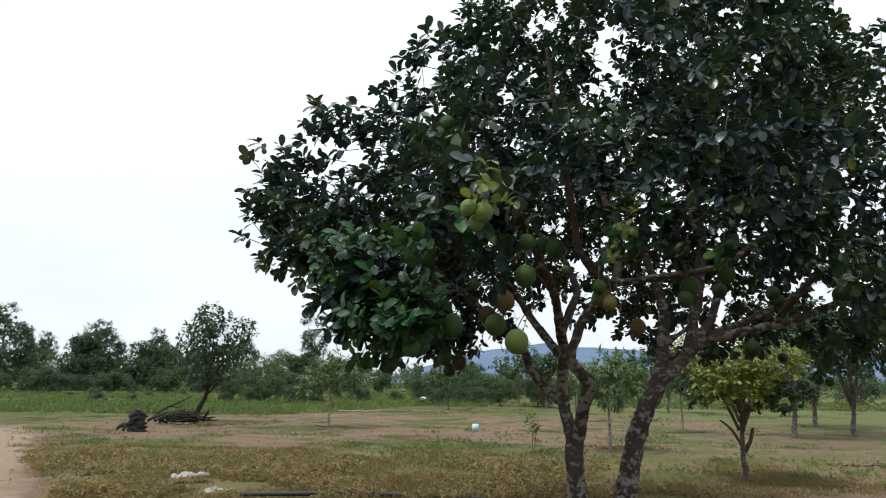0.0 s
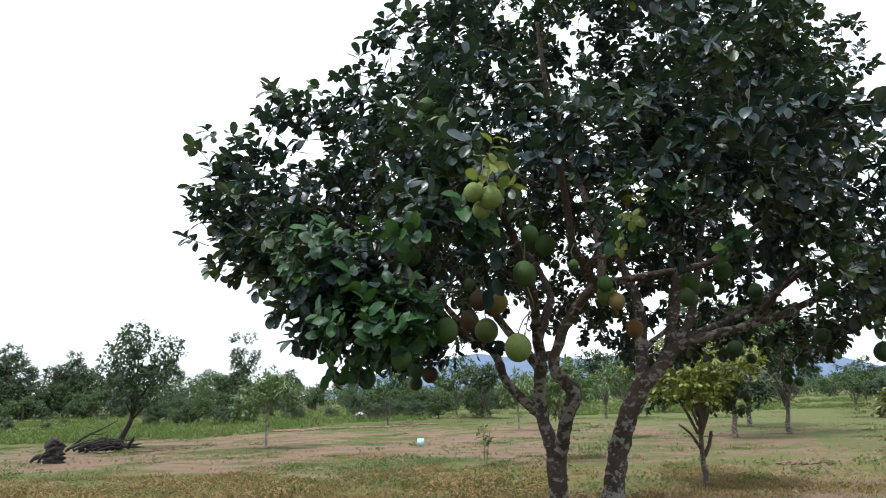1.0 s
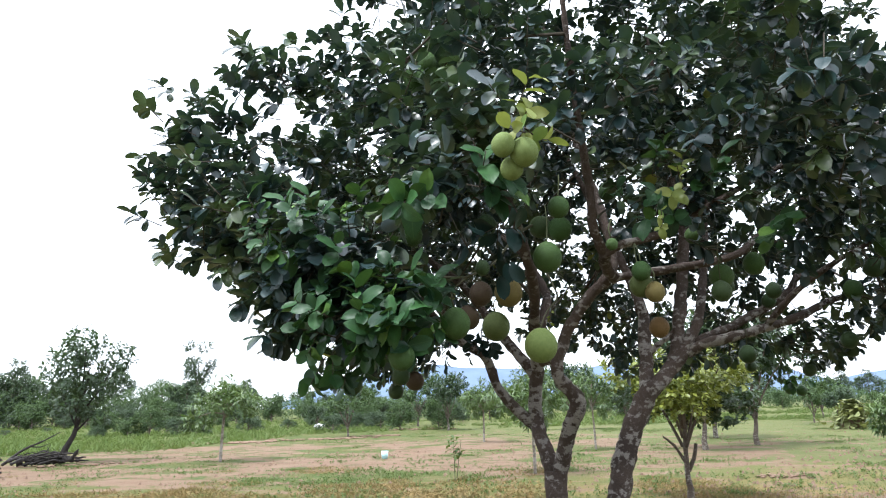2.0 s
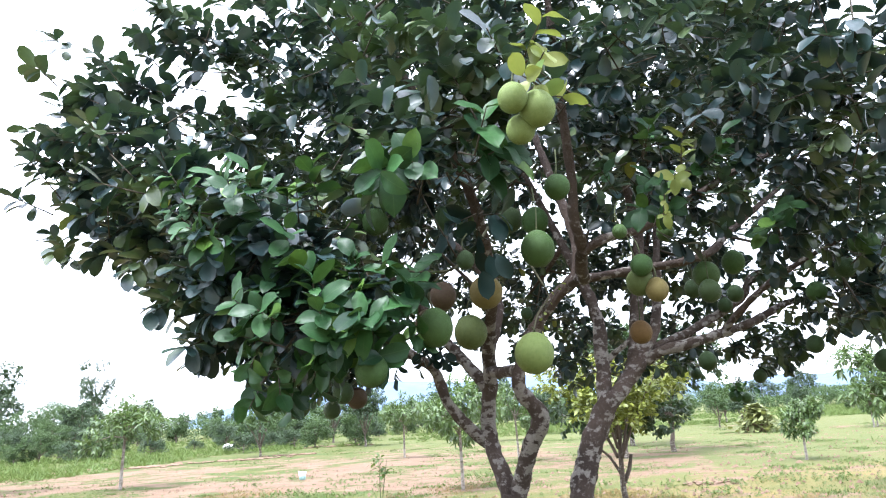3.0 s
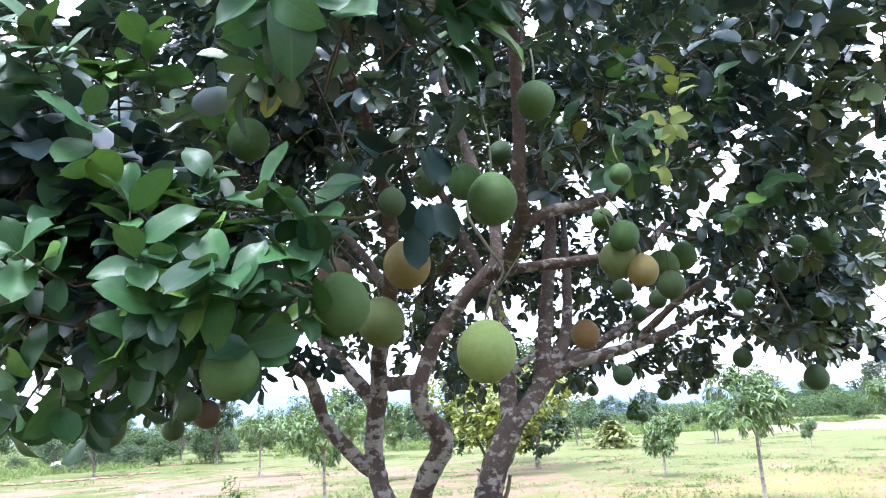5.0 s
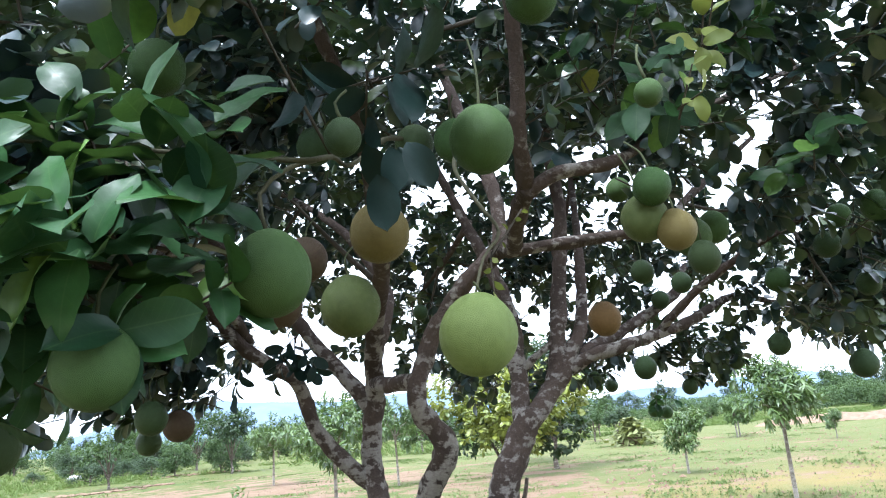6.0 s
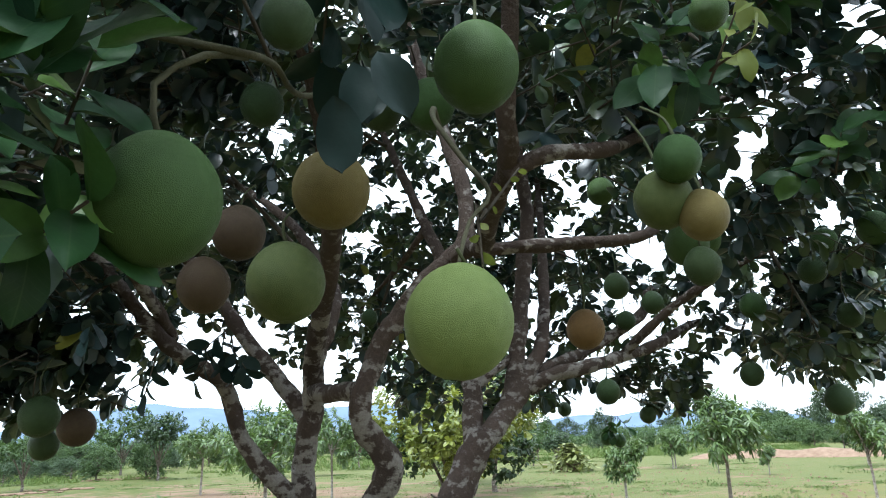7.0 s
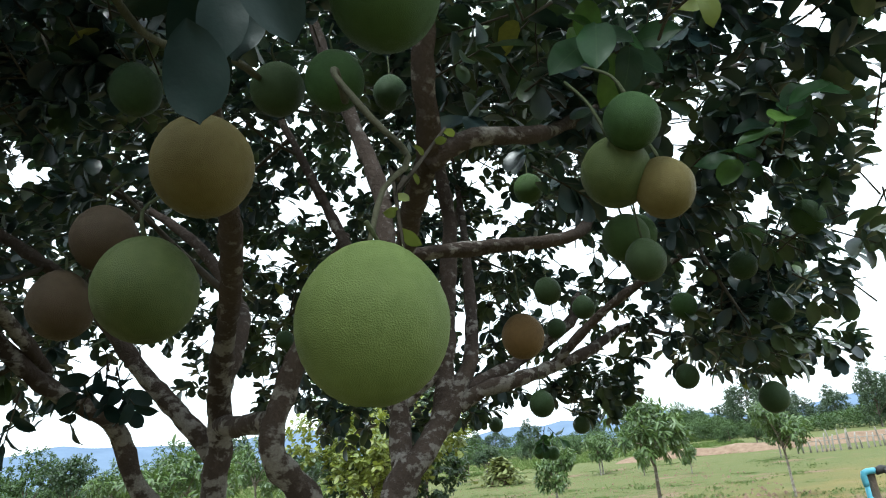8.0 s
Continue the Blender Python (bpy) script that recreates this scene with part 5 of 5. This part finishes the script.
def build_sheet(x, y, w, d, turn, label):
    """A crumpled sheet of rubbish."""
    bm = bmesh.new()
    n = 14
    rows = []
    for i in range(n):
        rows.append([bm.verts.new(((i / (n - 1) - 0.5) * w, (j / (n - 1) - 0.5) * d,
                                   0.03 + 0.16 * w * abs(noise.noise(Vector((i * 0.35 + x, j * 0.35, y)))) + 0.1 * w * (noise.noise(Vector((i * 0.12, j * 0.15, x))) + 0.4))) for j in range(n)])
    for a, b in zip(rows, rows[1:]):
        for j in range(n - 1):
            bm.faces.new((a[j], b[j], b[j + 1], a[j + 1]))
    bmesh.ops.solidify(bm, geom=bm.faces[:], thickness=0.006)
    ob = new("crumpled_sheet", from_bmesh("crumpled_sheet", bm, M_CARD, False))
    ob.location, ob.rotation_euler = (x, y, 0.02), (0, 0, turn)
    return tagged(ob, label, "rubbish")


def build_cup():
    ob = empty("plastic_pot", 0.32, 23.4, 0)
    bm = bmesh.new()
    bmesh.ops.create_cone(bm, cap_ends=False, segments=20, radius1=0.085, radius2=0.11, depth=0.22, matrix=Matrix.Translation((0, 0, 0.11)))
    bmesh.ops.solidify(bm, geom=bm.faces[:], thickness=0.006)
    part("wall", bm, M_BLUE, ob)
    bm = bmesh.new()
    bmesh.ops.create_cone(bm, cap_ends=True, segments=20, radius1=0.084, radius2=0.086, depth=0.012, matrix=Matrix.Translation((0, 0, 0.008)))
    part("bottom", bm, M_BLUE, ob)
    return tagged(ob, "small pale blue plastic pot standing on the grass", "pot")


def build_white_lump():
    bm = bmesh.new()
    lumpy(bm, (0, 0, 0.12), (0.42, 0.3, 0.2), 4.2)
    ob = new("white_sack", from_bmesh("white_sack", bm, M_WHITE))
    ob.location = (-3.75, 58.0, 0)
    return tagged(ob, "white plastic sack lying on bare earth", "sack")


def build_clods():
    rng = random.Random(17)
    for x, y, s in ((-6.0, 37.0, 1.0), (-2.6, 38.0, 1.1), (0.4, 40.0, 0.8), (3.0, 48.0, 1.3), (-8.9, 25.3, 0.7), (8.0, 15.2, 0.35), (-1.1, 38.2, 0.7)):
        bm = bmesh.new()
        for k in range(34):
            r = s * rng.uniform(0.05, 0.16)
            lumpy(bm, (s * rng.gauss(0, 0.9), s * rng.gauss(0, 0.35), 0.0), (r * 1.4, r, r * 0.4), k + x, 0.5, 2)
        ob = new("earth_clods", from_bmesh("earth_clods", bm, M_EARTH))
        ob.location = (x, y, 0)
        tagged(ob, "heap of broken reddish earth clods", "soil", "heaps of dug earth", "stuff")


def build_weed(x, y, height, seed):
    rng = np.random.default_rng(seed)
    ob = empty("weed_plant", x, y, 0)
    n = 12
    roots = np.array([(rng.uniform(-0.16, 0.16), rng.uniform(-0.14, 0.14), height * rng.uniform(0.3, 0.9)) for _ in range(n)])
    at, way, up, ln = sprig_leaves(rng, roots, unit(rng.normal(size=(n, 3)) * 0.4 + np.array((0, 0, 1))), np.full(n, 0.10), 5, 0.10, 0.9, 0.3)
    for k in range(2):
        r = roots[k]
        part("stem", limb([(r[0] * 0.2, r[1] * 0.2, -0.05), (r[0] * 0.6, r[1] * 0.6, height * 0.5), (r[0], r[1], height * 0.95)], [0.008, 0.006, 0.003], 5, 0.1), M_STALK, ob)
    mesh_part("leaves", foliage_mesh("leaves", at, way, up, ln, M_GRASS, BROAD, (0.2, 0.4, 0.6)), ob, "", "stuff")
    return tagged(ob, "thin upright weed with broad green leaves", "plant", "weeds in the grass")


def build_clump():
    """A ragged mound of banana-like leaves and dead stalks."""
    rng = np.random.default_rng(5)
    ob = empty("leafy_clump", 22.5, 32.5, 0)
    n = 700
    a = rng.uniform(0, 6.28, n)
    z = rng.uniform(0.05, 1.25, n)
    wide = 0.5 * (1.35 - z)
    at = np.stack((rng.normal(size=n) * wide, rng.normal(size=n) * wide, z), axis=1)
    way = np.stack((np.cos(a) * 0.6, np.sin(a) * 0.6, rng.uniform(-0.9, 0.7, n)), axis=1)
    up = np.stack((-np.cos(a), -np.sin(a), np.ones(n) * 0.6), axis=1)
    mesh_part("leaves", foliage_mesh("leaves", at, way, up, rng.uniform(0.15, 0.42, n), M_CLUMP, BROAD, (0.4, 0.6, 0.9)), ob, "", "stuff")
    bm = bmesh.new()
    lumpy(bm, (0, 0, 0.1), (0.5, 0.45, 0.3), 2.0, 0.4)
    part("mound", bm, M_EARTH, ob)
    return tagged(ob, "ragged mound overgrown with long green and dead leaves", "plant")


def build_tap():
    """A post with a blue water pipe and a black handle."""
    ob = empty("water_tap", 5.13, 6.72, 0)
    ob.rotation_euler = (0, 0, -0.62)
    part("post", limb([(0.03, 0, -0.1), (0.02, 0, 0.6), (0.0, 0, 1.29)], [0.038, 0.036, 0.034], 8, 0.1, 0.15), M_POST, ob)
    part("riser", limb([(-0.05, -0.04, -0.1), (-0.05, -0.04, 0.6), (-0.055, -0.04, 1.27)], [0.016, 0.016, 0.016], 12, 0.2), M_PIPE, ob)
    part("elbow", limb([(-0.055, -0.04, 1.22), (-0.055, -0.04, 1.30), (0.02, -0.04, 1.31)], [0.019, 0.021, 0.019], 12, 0.02), M_PIPE, ob)
    part("coupling", limb([(-0.052, -0.04, 1.10), (-0.052, -0.04, 1.15)], [0.02, 0.02], 12, 0.02), M_PIPE, ob)
    part("outlet", limb([(0.03, -0.04, 1.31), (0.3, -0.04, 1.33), (0.9, -0.04, 1.33)], [0.0175, 0.0175, 0.0175], 12, 0.2), M_PIPE, ob)
    part("valve", limb([(0.02, -0.04, 1.30), (0.06, -0.045, 1.315), (0.10, -0.04, 1.31)], [0.022, 0.028, 0.022], 10, 0.02), M_BLACK, ob)
    part("handle", limb([(0.07, -0.06, 1.32), (0.095, -0.075, 1.24), (0.12, -0.075, 1.17)], [0.012, 0.010, 0.007], 8, 0.03), M_BLACK, ob)
    return tagged(ob, "blue plastic water pipe tap fixed to a wooden post", "tap")


def build_fence():
    """Uneven weathered posts with rails along the field's far side."""
    ob = empty("fence", 37, 23, 0)
    rng = random.Random(8)
    for i in range(64):
        x, y = -1.2 + i * 0.155 + rng.uniform(-0.05, 0.05), 1.6 - i * 0.186 + rng.uniform(-0.1, 0.1)
        h = rng.uniform(0.45, 1.1)
        part("post", limb([(x, y, -0.1), (x + rng.uniform(-0.04, 0.04), y, h * 0.5), (x + rng.uniform(-0.16, 0.16), y, h)], [0.05, 0.042, 0.032], 7, 0.2, 0.2), M_FENCE, ob)
    part("rail", limb([(-1.2, 1.6, 0.5), (3.5, -4.0, 0.54), (8.7, -10.3, 0.47)], [0.018, 0.016, 0.018], 6, 0.4, 0.1), M_FENCE, ob)
    return tagged(ob, "low grey fence of close uneven weathered wooden posts", "fence")


def build_bank(x, y, length, turn, h):
    bm = bmesh.new()
    rings = []
    n = 40
    for i in range(n + 1):
        s = i / n
        k = math.sin(math.pi * s) ** 0.5 * (0.75 + 0.5 * noise.noise(Vector((s * 6, x, 0))))
        rings.append([bm.verts.new(((s - 0.5) * length, w + 0.3 * noise.noise(Vector((s * 9, w, x))), max(h * k * z, 0) - 0.03)) for w, z in ((-1.6, 0), (-0.9, 0.55), (-0.4, 0.95), (0.6, 1), (1.8, 0.6), (3.5, 0))])
    for a, b in zip(rings, rings[1:]):
        for k in range(5):
            bm.faces.new((a[k], b[k], b[k + 1], a[k + 1]))
    ob = new("earth_bank", from_bmesh("earth_bank", bm, M_EARTH))
    ob.location, ob.rotation_euler = (x, y, 0), (0, 0, turn)
    return tagged(ob, "low bank of dug reddish earth across the field", "bank", kind="structure")


build_stump()
build_logs()
build_sheet(-4.15, 11.4, 0.55, 0.3, 0.3, "crumpled dirty white sheet lying in the grass")
build_sheet(-3.25, 10.1, 0.35, 0.2, 1.1, "torn scrap of dirty white sheet on the ground")
build_cup()
build_white_lump()
build_clods()
build_weed(1.6, 16.8, 0.85, 1)
build_weed(-6.5, 34.0, 0.7, 3)
build_clump()
build_tap()
build_fence()
build_bank(43, 33, 16, -0.9, 0.75)
build_bank(48, 25, 14, -1.1, 0.9)
ob = new("water_pipe", from_bmesh("water_pipe", limb([(5.0, 10.15, 0.03), (6.2, 10.0, 0.035), (7.4, 9.95, 0.03)], [0.03, 0.03, 0.03], 10, 0.2), M_WHITE))
tagged(ob, "thin white water pipe lying on the grass", "pipe")
ob = new("rubber_hose", from_bmesh("rubber_hose", limb([(-2.9, 10.05, 0.03), (-1.2, 10.2, 0.04), (0.6, 10.0, 0.03)], [0.03, 0.035, 0.03], 10, 0.2, 0.1), M_BLACK))
tagged(ob, "black rubber hose lying in the dry grass", "hose")


def scatter_stones(count, seed):
    """Small stones, crumbs of earth and bits of dead wood strewn over the bare ground."""
    rng = np.random.default_rng(seed)
    verts, faces = [], []
    for _ in range(count):
        y = 10.5 * (34 / 10.5) ** rng.uniform()
        x = rng.uniform(-0.6, 1.1) * y + 2
        r = rng.uniform(0.012, 0.045)
        a = rng.uniform(0, 6.28)
        long = rng.uniform(1.0, 2.6)
        base = len(verts)
        for k in range(5):
            b = k * 1.257
            u, v = long * r * math.cos(b) * rng.uniform(0.8, 1.2), r * math.sin(b) * rng.uniform(0.8, 1.2)
            verts.append((x + u * math.cos(a) - v * math.sin(a), y + u * math.sin(a) + v * math.cos(a), -0.03))
        verts.append((x, y, r * rng.uniform(0.5, 1.1)))
        faces += [(base + k, base + (k + 1) % 5, base + 5) for k in range(5)]
    me = bpy.data.meshes.new("stones")
    me.from_pydata(verts, [], faces)
    me.materials.append(M_EARTH)
    return me


tagged(new("gravel", scatter_stones(2600, 21)), "small stones and crumbs of earth strewn on bare ground", "gravel", kind="stuff")
